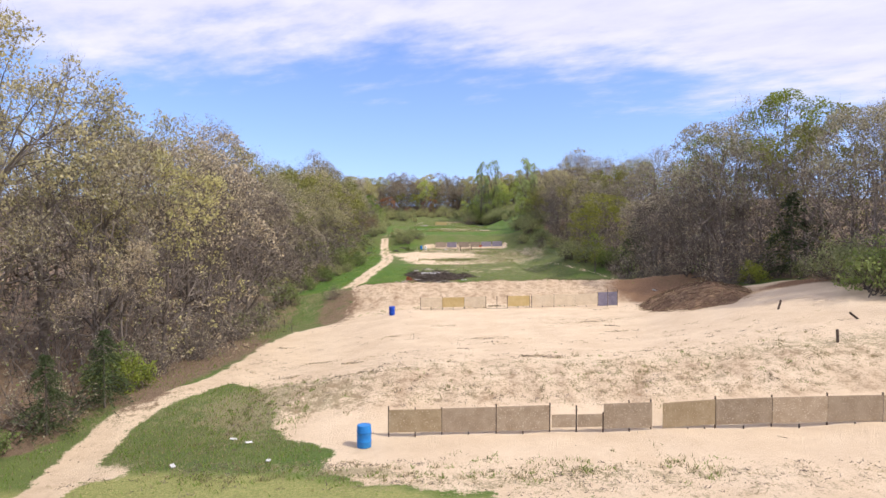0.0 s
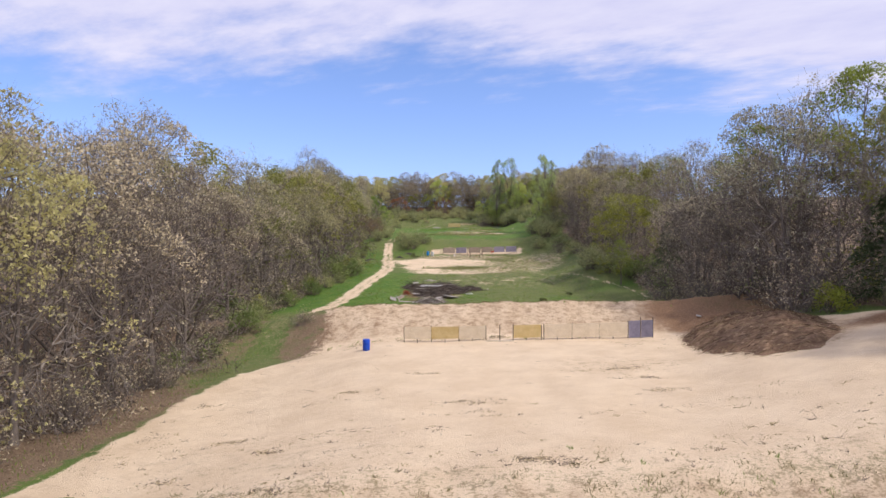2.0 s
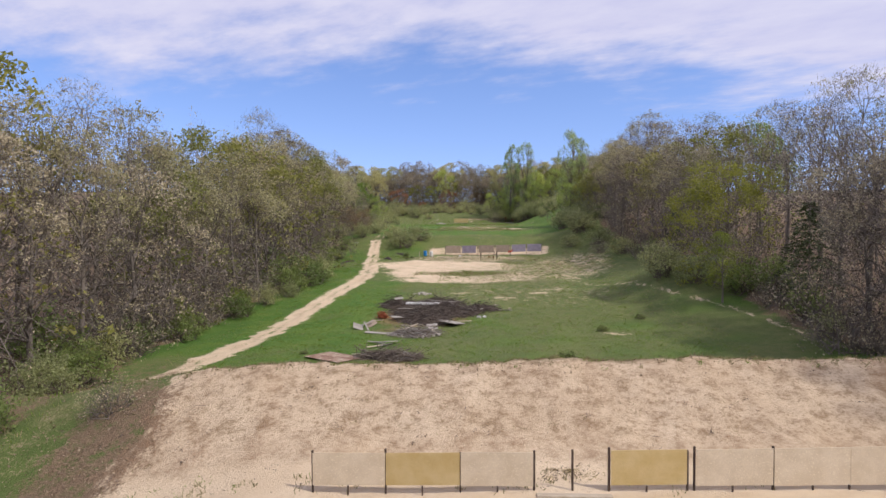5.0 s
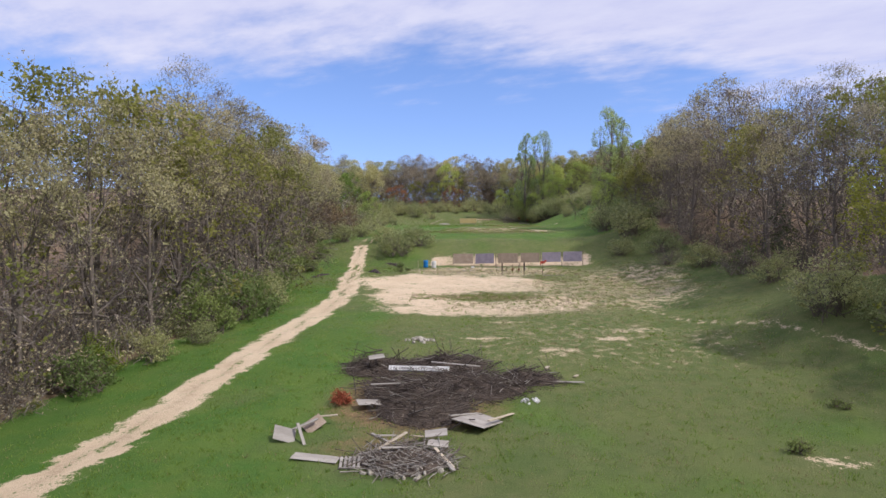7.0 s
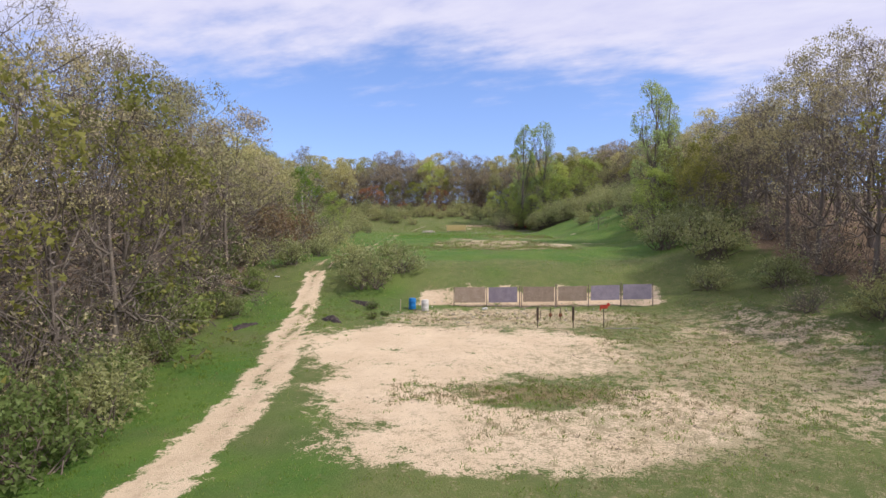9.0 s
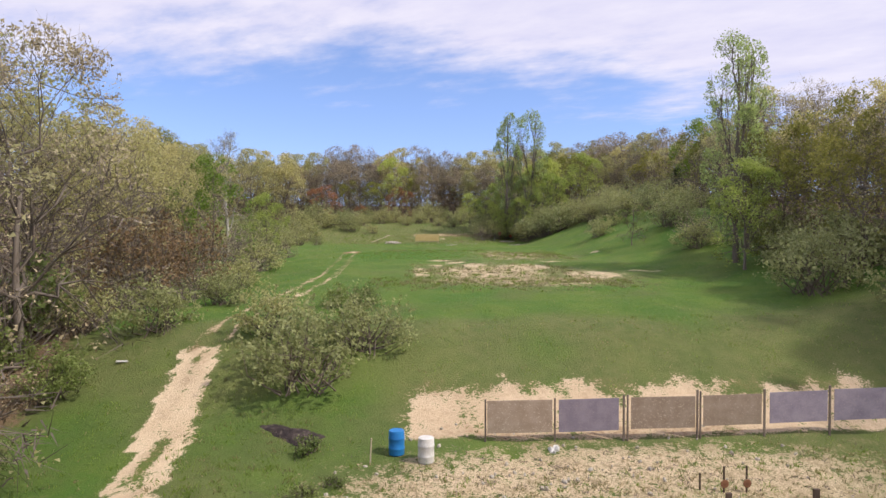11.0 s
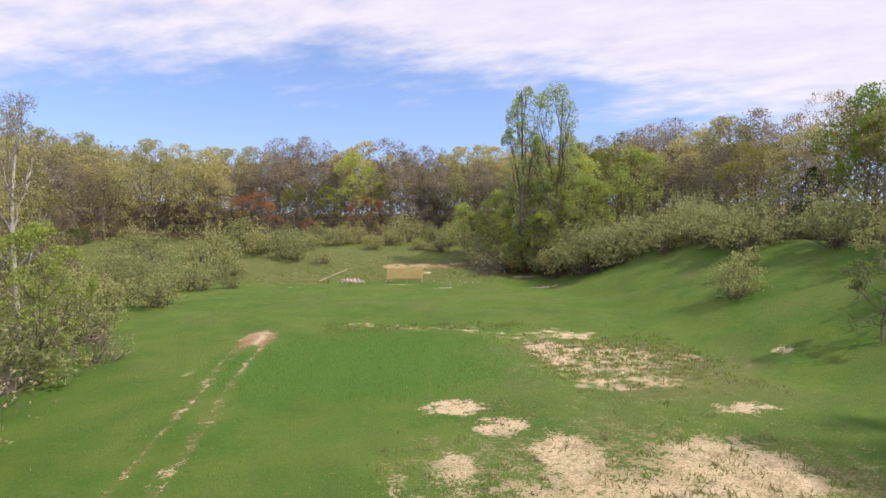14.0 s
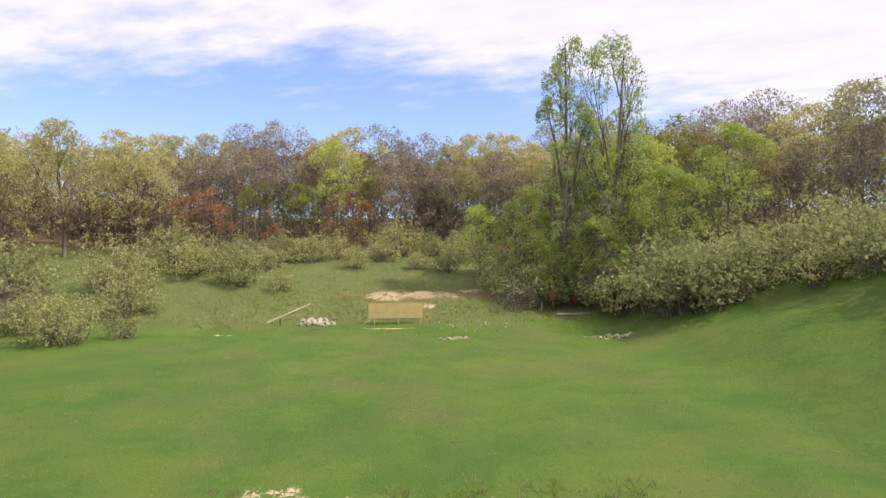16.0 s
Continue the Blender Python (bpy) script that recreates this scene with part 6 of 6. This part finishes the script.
brush("brush_pile", [(-1.6, 103.4, 2.5, 2.6, 1.0), (.6, 106.2, 3.2, 2.0, .9), (-4.6, 109.2, 2.0, 1.6, .95), (-.8, 109.6, 2.6, 1.5, .8), (3.6, 107.4, 1.8, 1.1, .65), (-2.6, 105.6, 2.4, 2.0, .9)], 5200, 61, "large heap of cut brown branches and twigs on the grass")
brush("brush_pile", [(-2.6, 88.5, 1.6, 1.0, .55), (-4.0, 88.9, 1.2, .8, .45), (-1.7, 88.2, .9, .8, .4)], 1500, 62, "small heap of dark brushwood beside a fallen sheet", .9)
brush("scrap_heap", [(-1.8, 97.4, 1.9, 1.5, .45)], 420, 63, "burnt heap of ash, rubble and broken timber", .8, .40)
stones("rubble_heap", -1.6, 97.0, 2.0, 90, .12, "stone", "loose heap of pale rubble on burnt ground")
stones("stone_heap", -2.7, 115.2, 1.0, 30, .15, "stone", "low heap of pale broken stones in the grass")
stones("stone_heap", 3.4, 104.4, .5, 14, .10, "white", "few white stones lying in the grass")
stones("stone_heap", -7.3, 252.6, 1.7, 34, .26, "stone", "heap of pale broken concrete at the foot of the bank")
stones("stone_heap", 15, 245, 1.9, 22, .12, "stone", "loose pale stones lying in the grass")
stones("stone_heap", 3.3, 245.6, 1.2, 18, .10, "stone", "loose pale stones lying in the grass")
stones("stone_heap", 5.2, 251.6, 3.6, 26, .10, "stone", "line of pale stones along the foot of the bank")

# the leaning and fallen sheets
for name, x, y, up, size, rot, mat, label in (
    ("fallen_sheet", -6.6, 88.6, .07, (3.1, 2.45, .03), (1.5, -1, 147), "ply_mottled", "large brown sheet with peeling paint lying in the grass"),
    ("grey_sheet", 1.0, 101.5, .22, (1.55, 2.3, .03), (-7, 6, -28), "wood_grey", "weathered grey board leaning on the brush pile"),
    ("grey_sheet", -.75, 99.4, .38, (.9, .62, .03), (8, -6, 4), "wood_grey", "small grey board lying on the scrap heap"),
    ("grey_sheet", -.62, 98.5, .30, (.8, .5, .03), (10, 3, -4), "wood_grey", "small grey board lying on the scrap heap"),
    ("grey_sheet", -4.1, 103.4, .30, (1.1, .7, .03), (6, 4, 20), "wood_grey", "grey board lying on the brush pile"),
    ("grey_sheet", -4.5, 108.4, .95, (.85, .5, .03), (14, -6, 15), "wood_grey", "pale board lying on the brush pile"),
    ("metal_sheet", -5.1, 97.3, .05, (1.75, .6, .02), (2, 3, -6), "wood_grey", "bent grey metal sheet lying in the grass"),
    ("bent_sheet", -6.9, 99.5, .25, (.9, .8, .02), (28, 20, 20), "wood_grey", "bent grey metal sheet standing in the grass"),
    ("brown_board", -6.0, 100.7, .22, (.9, .6, .03), (30, -25, 40), "board_brown", "broken brown board leaning on scrap"),
):
    plank(name, x, y, up, size, rot, mat, label, "sheet")
for x, y, up, L, rot, mat in ((1.95, 101.7, .26, 2.3, (0, 6, 60), "wood_pale"), (.35, 101.9, .3, 2.0, (0, 9, 52), "wood_grey"), (-6.4, 100.2, .35, 1.5, (0, -14, 35), "wood_grey"), (-6.2, 99.4, .3, 1.2, (0, 30, -60), "wood_grey"), (-5.5, 101.2, .4, .8, (0, -4, 8), "wood_pale"),
                              (-2.65, 98.9, .4, 1.3, (0, 15, 60), "wood_grey"), (-2.35, 98.3, .42, 1.5, (0, -12, 48), "wood_pale"), (-2.15, 97.7, .4, 1.3, (0, 10, 40), "wood_grey"), (-2.85, 98.7, .36, 1.1, (0, 8, -38), "wood_grey"), (-2.45, 96.4, .12, 1.8, (0, 4, -28), "wood_grey"), (-0.35, 97.4, .2, 1.6, (0, 8, -62), "wood_pale"), (-0.15, 96.9, .14, 1.2, (0, 2, -70), "wood_grey"), (-1.45, 98.9, .4, 1.0, (0, 18, 70), "wood_pale"),
                              (-4.5, 93.5, .12, 1.5, (0, 4, -25), "wood_grey"), (-4.2, 93.2, .22, 1.5, (0, -6, -38), "wood_grey"), (-3.3, 92.9, .3, 1.9, (0, 8, 68), "wood_grey"), (-4.4, 92.2, .12, 1.4, (0, 0, 42), "wood_pale"), (-3.6, 92.6, .14, 1.4, (0, 0, 60), "wood_grey"), (-5.0, 89.6, .12, 1.2, (0, 0, 6), "wood_pale"), (-2.6, 89.8, .3, 1.5, (0, 3, -14), "wood_grey"), (-1.5, 89.6, .2, 1.4, (0, 2, -10), "wood_grey"),
                              (-3.3, 104.6, .8, 1.9, (0, 4, 30), "wood_grey"), (-.2, 107.4, .85, 2.6, (0, 3, -8), "wood_grey"), (4.8, 109.6, .12, .6, (0, 0, 70), "wood_pale"), (6.2, 108.4, .08, .5, (0, 0, 60), "wood_pale"), (5.6, 107.0, .1, 1.6, (0, 0, -4), "wood_grey")):
    plank("scrap_plank", x, y, up, (L, rs.uniform(.11, .2) * (1.4 if 92 < y < 94 else 1), .045), rot, mat, "weathered loose plank among scrap on the grass" if mat == "wood_grey" else "pale loose plank among scrap on the grass")


def pallet(x, y, m, slats, length, wide, mat, label):
    ob = thing("pallet", m, label, "pallet")
    for i in range(slats):
        part("slat", boxed((wide / slats * .62, length, .03), Matrix.Translation((-wide / 2 + wide * (i + .5) / slats, 0, .09))), M[mat], ob)
    for s in (-1, 1):
        part("bearer", boxed((wide, .08, .07), Matrix.Translation((0, s * length * .4, .035))), M[mat], ob)
    return ob


pallet(-3.75, 97.0, on(-3.75, 97.0, .02, 6, 0, 8), 5, .9, .8, "wood_grey", "small grey slatted wooden pallet lying in the grass")
pallet(-2.2, 107.3, on(-2.1, 107.2, .62, 40, 0, -3), 22, .28, 3.2, "white", "long white slatted rack lying on the brush pile")

# red bushy weed by the heap
red_weed = plant("dry_weed", shrub_parts(71, 1.2, .75, 900, .05, "red_leaf", 300, "rust_metal", 16), "reddish dry weed clump standing in the grass", "weed", "")
red_weed.matrix_basis = stand(-5.6, 103.9, .4, 1.0, .02)

# dark weed clumps in the rough grass
for x, y, sc in ((13.2, 98.9, .9), (8.8, 88.8, .9), (5.5, 83.0, 1.0), (-8.5, 154, 1.0), (-8.0, 150.2, .9), (-7.2, 151.3, .6), (17.5, 104, .8), (-9, 90, .5)):
    if x == 13.2:
        weed = plant("weed_clump", shrub_parts(72, 1.3, .7, 420, .06, "shrub_green", 420, "twig_dark", 12), "dark green and brown weed clump in the grass", "weed", "weed clumps")
        first = stand(x, y, .4, sc, .03)
    else:
        copy_thing(weed, stand(x, y, x, sc, .03))
weed.matrix_basis = first

# the third bay's target stands
for x, y, top, w in ((4.0, 147.4, 1.45, .10), (6.5, 147.4, 1.5, .11)):
    ob = thing("target_post", on(x, y), "dark steel target post in the sand", "post", "target posts")
    part("shaft", boxed((w * .5, .05, .9), Matrix.Translation((0, 0, .2))), M["post"], ob)
    part("sleeve", boxed((w * 1.5, .09, .95), Matrix.Translation((0, 0, top - .5))), M["post"], ob)
for x, y, top in ((4.65, 150.5, .55), (5.35, 150.3, .85), (6.1, 150.3, .85)):
    ob = thing("hanging_target", on(x, y), "short stake with a rusty round plate", "target", "hanging targets")
    part("stake", boxed((.05, .05, top + .2), Matrix.Translation((0, 0, top / 2 - .1))), M["post"], ob)
    if top > .6:
        part("plate", lathe([(.13, -.012), (.14, 0), (.13, .012)], 18, Matrix.Translation((0, -.05, .30)) @ Euler((radians(90), 0, 0)).to_matrix().to_4x4()), M["rust_metal"], ob, "rusty steel plate")
ob = thing("red_target", on(8.55, 147.0), "red painted metal animal-shaped plate on a thin post", "target")
part("shaft", boxed((.05, .05, 1.5), Matrix.Translation((0, 0, .65))), M["post"], ob)
bm = bmesh.new()
box(bm, (.55, .03, .26), Matrix.Translation((0, 0, 1.5)), .02)
box(bm, (.2, .03, .22), Matrix.Translation((.32, 0, 1.66)) @ Euler((0, radians(-25), 0)).to_matrix().to_4x4(), .02)
box(bm, (.10, .03, .24), Matrix.Translation((-.24, 0, 1.36)), .02)
part("plate", bm, M["red"], ob)
plank("wooden_stake", -6.1, 152.9, .4, (.05, .05, 1.1), (4, 3, 0), "wood_pale", "short pale stake in the sand", "stake")
plank("rail", 9.7, 146.6, .06, (2.4, .07, .05), (0, 0, 3), "wood_grey", "thin grey timber lying in the sand", "timber")
stones("stone_heap", .75, 153.7, .3, 7, .12, "white", "few white blocks at the foot of the fence")
stones("stone_heap", 1.5, 151.3, 9.0, 110, .08, "stone", "scattered stones before the third fence")

# top field's target board
bd = thing("target_board", Matrix.Translation((-.75, 252.2, float(height(-.75, 252.2)))), "new pale plywood target board on short wooden legs", "target")
g = bd.location.z
for a, b in ((-2.25, 0.0), (0.0, 2.25)):
    part("panel", boxed((b - a - .006, .02, 1.28), Matrix.Translation(((a + b) / 2, 0, 10.85 - g)), .003), M["board_yellow"], bd)
for x in (-1.75, 0.25, 2.1):
    part("leg", boxed((.09, .06, 1.3), Matrix.Translation((x, .045, 10.0 - g))), M["wood_pale"], bd)
part("brace", boxed((4.3, .04, .09), Matrix.Translation((0, .06, 10.15 - g))), M["wood_pale"], bd)
part("strut", boxed((.7, .05, .06), Matrix.Translation((-2.35, -.05, 9.95 - g)) @ Euler((0, radians(-32), 0)).to_matrix().to_4x4()), M["wood_pale"], bd)
plank("pole", -9.6, 253.2, .75, (4.1, .09, .09), (0, -19, 30), "wood_pale", "long pale pole leaning on the bank", "pole")
plank("stake", -10.2, 252.4, .25, (.10, .10, .7), (5, 0, 0), "post", "dark stake at the foot of the bank", "stake")
plank("stake", -23.6, 248.4, .35, (.10, .10, .9), (5, 4, 0), "post", "dark stake at the foot of the bank", "stake")
ob = thing("red_target", on(13.6, 255.4), "rusty red square plate on a post", "target")
part("shaft", boxed((.07, .07, 1.9), Matrix.Translation((0, 0, .75))), M["rust_metal"], ob)
part("plate", boxed((.62, .03, .62), Matrix.Translation((0, -.05, 1.45))), M["rust_metal"], ob)
ob = thing("orange_target", on(15.9, 256.4), "small bright orange plate on a stake", "target")
part("shaft", boxed((.05, .05, .8), Matrix.Translation((0, 0, .25))), M["rust_metal"], ob)
part("plate", lathe([(.2, -.012), (.24, 0), (.2, .012)], 16, Matrix.Translation((0, -.04, .8)) @ Euler((radians(90), 0, 0)).to_matrix().to_4x4()), M["red"], ob)
plank("rail", 11.4, 255.6, .75, (2.6, .10, .08), (0, 0, 4), "post", "dark weathered rail on the bank", "timber")
plank("stake", 10.2, 255.6, .35, (.10, .10, .9), (0, 0, 0), "wood_grey", "grey stake under the rail", "stake")
plank("stake", 12.6, 255.6, .35, (.10, .10, .9), (0, 0, 0), "wood_grey", "grey stake under the rail", "stake")
plank("log", 15.2, 254.2, .1, (3.6, .2, .16), (0, 0, 8), "wood_grey", "pale log lying at the foot of the bank", "log")

# beside the track: dark matted heaps, and scraps of white
def low_heap(x, y, rx, ry, tall, turn, seed):
    """A low uneven heap of dark matted stuff with torn edges."""
    s, a = np.meshgrid(np.linspace(0, 1, 9), np.linspace(0, 6.2832, 33), indexing="ij")
    rim = 1 + 0.16 * np.sin(3 * a + seed) + 0.10 * np.sin(7 * a + 2 * seed)
    u, v = np.cos(a) * s * rx * rim, np.sin(a) * s * ry * rim
    px, py = x + u * math.cos(turn) - v * math.sin(turn), y + u * math.sin(turn) + v * math.cos(turn)
    pz = height(px, py) + tall * (1 - s ** 2.5) * (1 + 0.5 * waves(px, py, .6, seed)) - .03
    ii = np.arange(33 * 9).reshape(9, 33)
    me = quick("dark_mound", np.stack([px - x, py - y, pz - float(height(x, y))], 2).reshape(-1, 3), np.stack([ii[:-1, :-1], ii[1:, :-1], ii[1:, 1:], ii[:-1, 1:]], 2).reshape(-1, 4), M["charred"], True)
    ob = tagged(part("dark_mound", me, None, None), "low heap of dark matted litter beside the track", "litter heap", "dark litter heaps")
    ob.matrix_world = on(x, y)


for spec in ((-17.3, 148.3, 1.5, .6, .22, 1.0, 3), (-10.9, 149.4, .95, .6, .30, 2.2, 4), (-9.2, 155.3, 1.4, .55, .16, -.45, 5)):
    low_heap(*spec)
for x, y in ((-10.3, 24.2), (-6.6, 24.0), (-8.0, 26.2), (-8.9, 27.0)):
    plank("white_scrap", x, y, .06, (.3, .16, .03), (8, 6, 40 * x), "white", "small white scrap lying in the grass", "scrap")
plank("white_scrap", -18, 160.8, .08, (.5, .2, .04), (4, 3, 20), "white", "small white board lying in the grass", "scrap")
plank("white_scrap", 23.0, 69.6, .12, (.45, .25, .12), (10, 12, 30), "white", "small white scrap lying on the bank", "scrap")
for x, y, L, rz, tip in ((23.1, 43.9, .8, 20, 70), (21.2, 34.3, .9, 80, 84), (24.3, 37.8, .6, 140, 40), (25.2, 34.4, .8, 10, 12), (25.4, 32.0, .9, 50, 10)):
    plank("stump", x, y, L * .3, (L, .13, .12), (0, -tip, rz), "post", "dark broken stump sticking out of the sand", "stump")

# ---- grass, weeds and sticks, past counting ----
def scatter(r, n, x0, x1, y0, y1):
    return r.uniform(x0, x1, n), r.uniform(y0, y1, n)


def meadow():
    r = np.random.RandomState(81)
    green, dry = [], []
    for x0, x1, y0, y1, n, lo, hi in ((-18, -2, 17, 37, 9000, .10, .24), (-14.8, -5.0, 23.8, 36.5, 7000, .07, .20), (-19, 22, 77, 125, 52000, .06, .16), (-19, 20, 125, 165, 16000, .08, .2), (-19, 22, 160, 262, 30000, .05, .14), (-14.5, 5.2, 197.5, 215, 9000, .08, .401), (-18, -15, 30, 80, 3000, .12, .3), (-24, 22, 252, 285, 14000, .15, .39)):
        x, y = scatter(r, n, x0, x1, y0, y1)
        if hi < .24 and 70 < y0 < 130:
            q = np.arange(n) // 9 * 9
            x, y = x[q] + r.normal(size=n) * .17, y[q] + r.normal(size=n) * .17
        s, lush, lit, soil, thin, dk, mown = cover(x, y)
        ok = (r.rand(n) > s * 1.6) & ((r.rand(n) < dk * 1.1) | (hi < .4)) & (r.rand(n) > lit * .8) & (r.rand(n) > soil) & (r.rand(n) > mown * .85)
        x, y, lush, dk, thin = x[ok], y[ok], lush[ok], dk[ok], thin[ok]
        z = height(x, y)
        p = np.stack([x, y, z - .02], 1)
        d = unit(np.stack([r.normal(size=len(x)) * .38, r.normal(size=len(x)) * .38, np.ones(len(x))], 1))
        ln = r.uniform(lo, hi, len(x)) * (1 - .4 * dk)
        isdry = r.rand(len(x)) < np.clip(.30 - .25 * lush + .2 * thin, .03, .6)
        w = r.uniform(.010, .024, len(x))
        for sel, out in ((isdry, dry), (~isdry, green)):
            if sel.any():
                out.append(slivers(p[sel], d[sel], ln[sel], w[sel], r))
    gr = thing("grass", Matrix(), "rough spring grass with dry stalks between", "grass", kind="stuff")
    part("blades", quick("blades", *join(green), M["blade"]), None, gr)["kind"] = "stuff"
    part("dry_stalks", quick("dry_stalks", *join(dry), M["blade_dry"]), None, gr)["kind"] = "stuff"


def dead_weeds():
    """Low dead tufts, twigs and leaf scraps on the sand, in drifts."""
    r = np.random.RandomState(82)
    st, tw = [], []
    drifts = [(5.0, 36.2, .7, .3, 26), (6.1, 35.7, .9, .25, 26), (-8.3, 42.9, 1.0, .4, 22), (-9.3, 37.4, .7, .3, 20), (2.5, 46.4, 1.2, .4, 22), (-12.5, 50.6, .8, .3, 12), (-5.6, 40, .8, .4, 20), (13.5, 48, 1.2, .6, 18), (-4.6, 34.3, 1.2, .3, 30), (-4, 49.7, .6, .2, 12), (0, 53.4, .7, .2, 12), (12.4, 53.6, 1.2, .4, 22), (13.2, 51.2, 1.2, .4, 20), (0, 22, 8, .8, 90), (8, 21.6, 10, .9, 110), (-6, 23.4, 6, .5, 110), (-9.3, 29, 1.6, 4, 110), (-4.2, 34, 3.5, .6, 50), (-1, 30.5, 6, 2, 110), (9, 30.5, 8, 2, 120), (-13, 42, 4, 5, 60), (6, 37, 13, 1.6, 60), (-3, 35, 5, 1.0, 26), (2, 31.5, 11, 2.2, 60), (14, 33, 8, 3, 60), (19, 37.5, 7, 4, 46), (8, 21, 12, 1.6, 60), (-2, 41, 7, 2.2, 30), (3, 44, 2.2, .8, 16), (3.4, 46, 2.0, .6, 12), (12.5, 54, 3.2, 2.0, 26), (-4, 48.5, 4, 1.4, 12), (9, 75, 9, .6, 60), (2, 71, 12, 2.6, 90), (-10, 70, 3, 4, 50), (1, 151.5, 8, 2.2, 260), (5.5, 66.8, 1.0, .5, 40), (-2, 75.4, 7, .5, 90), (13, 75.4, 6, .5, 90), (6, 146, 8, 2.5, 60), (-3, 132, 3, 1, 40), (8, 136, 8, 6, 60), (-8, 31.5, 2.4, 3, 50), (17, 63, 3, 3, 20), (14, 44, 6, 2, 20), (-7, 66, 3, 1, 14), (3, 186, 6, 6, 260), (5, 178.5, 9, 3.4, 420), (8, 206, 5, 6, 260), (9.8, 183, 2.4, 4, 90), (0, 197, 2.5, 2.5, 60), (17, 144, 6, 8, 420), (8, 130, 8, 8, 220), (3, 149, 10, 3, 200)]
    for cx, cy, rx, ry, n in drifts:
        for _ in range(n):
            x, y = cx + r.normal() * rx * .55, cy + r.normal() * ry * .55
            k = r.randint(5, 16)
            sp = r.uniform(.05, .35)
            px, py = x + r.normal(size=k) * sp, y + r.normal(size=k) * sp * .6
            p = np.stack([px, py, height(px, py) + .005], 1)
            flat = r.uniform(.1, 1.1)
            d = unit(np.stack([r.normal(size=k), r.normal(size=k), np.abs(r.normal(size=k)) * flat], 1))
            (st if r.rand() < .5 else tw).append(slivers(p, d, r.uniform(.06, .34, k) * (1 if 18 < cx else .55), r.uniform(.007, .018, k), r))
    n = 70
    x, y = r.uniform(-12, 24, n), r.uniform(20, 74, n)
    p = np.stack([x, y, height(x, y) + .02], 1)
    a = r.uniform(0, 6.28, n)
    d = np.stack([np.cos(a), np.sin(a), np.full(n, .04)], 1)
    ln = r.uniform(.2, .8, n) ** 1.5
    sticks = tubes(p, p + d * ln[:, None], np.full(n, .010), np.full(n, .005), 3)
    ob = thing("dead_weeds", Matrix(), "dead tufts, sticks and leaf scraps scattered on the sand", "weeds", kind="stuff")
    part("stalks", quick("stalks", *join(st), M["blade_dry"]), None, ob)["kind"] = "stuff"
    part("twigs", quick("twigs", *join(tw), M["twig_dark"]), None, ob)["kind"] = "stuff"
    part("sticks", quick("sticks", *sticks, M["stick"]), None, ob)["kind"] = "stuff"


def tufts():
    """Low fanned weeds and dead leaves, thick along the bank's lip and on the poor sandy ground."""
    r = np.random.RandomState(83)
    sets = {"weed_tufts": [], "green_tufts": [], "dead_leaves": []}
    # (x, y, half width, half depth, tufts, share of green)
    for cx, cy, rx, ry, n, green in ((4, 76.0, 19, 0.7, 900, .25), (4, 74.6, 18, 0.9, 260, .1), (3, 150.2, 11, 2.6, 420, .35), (15, 142, 8, 10, 1000, .4), (6.5, 130, 8, 4, 420, .45), (1.0, 132.8, 6, 2.0, 420, .4), (2.5, 179, 10, 3.4, 520, .5), (3, 187, 7.5, 6, 380, .35), (9, 206, 5, 6, 420, .5), (-1, 216.5, 7, 1.6, 150, .5), (9, 116, 11, 8, 420, .6), (2, 98, 18, 18, 900, .93), (-6, 100, 10, 16, 400, .95), (2, 32, 12, 2.4, 150, .06), (14, 33, 8, 3, 160, .06), (-8.5, 30, 2.2, 5, 160, .6), (0, 22.4, 10, 1.0, 200, .4), (-11, 152, 2.6, 7, 220, .75), (-16, 140, 3, 18, 300, .9), (0, 258, 17, 6, 700, .75), (0, 66.5, 14, .5, 80, .1)):
        x, y = cx + r.uniform(-1, 1, n) * rx, cy + r.normal(size=n) * ry * .6
        s_, lush, lit, soil, thin, dk, mown = cover(x, y)
        keep = (s_ < .3) | (green < .9)
        x, y = x[keep], y[keep]
        k, far = 12, 1.35 if cy > 170 else 1.0
        is_green = r.rand(len(x)) < green
        for name, sel in (("green_tufts", is_green), ("weed_tufts", ~is_green)):
            m = int(sel.sum()) * k
            if not m:
                continue
            wide = np.repeat(r.uniform(.05, .22, m // k), k) * far
            px, py = np.repeat(x[sel], k) + r.normal(size=m) * wide, np.repeat(y[sel], k) + r.normal(size=m) * wide
            d = unit(np.stack([r.normal(size=m) * .55, r.normal(size=m) * .55, np.ones(m)], 1))
            sets[name].append(slivers(np.stack([px, py, height(px, py) - .01], 1), d, r.uniform(.06, .22, m) * far, r.uniform(.010, .022, m) * far, r))
    for cx, cy, rx, ry, n in ((4, 76.1, 19, .8, 2600), (-12.5, 70, 2.6, 5, 900), (-16.2, 46, 1.3, 16, 1500), (24, 68, 4, 4, 700), (3, 74.0, 17, 1.5, 900)):
        x, y = cx + r.uniform(-1, 1, n) * rx, cy + r.normal(size=n) * ry * .6
        sets["dead_leaves"].append(flakes(np.stack([x, y, height(x, y) + .03], 1), r.uniform(.025, .06, n), r, 1.5))
    ob = thing("rough_weeds", Matrix(), "low weed tufts and dead leaves on poor ground", "weeds", kind="stuff")
    for name, mat in (("weed_tufts", "weed_blade"), ("green_tufts", "blade"), ("dead_leaves", "dead_leaf")):
        part(name, quick(name, *join(sets[name]), M[mat]), None, ob)["kind"] = "stuff"


meadow()
dead_weeds()
tufts()
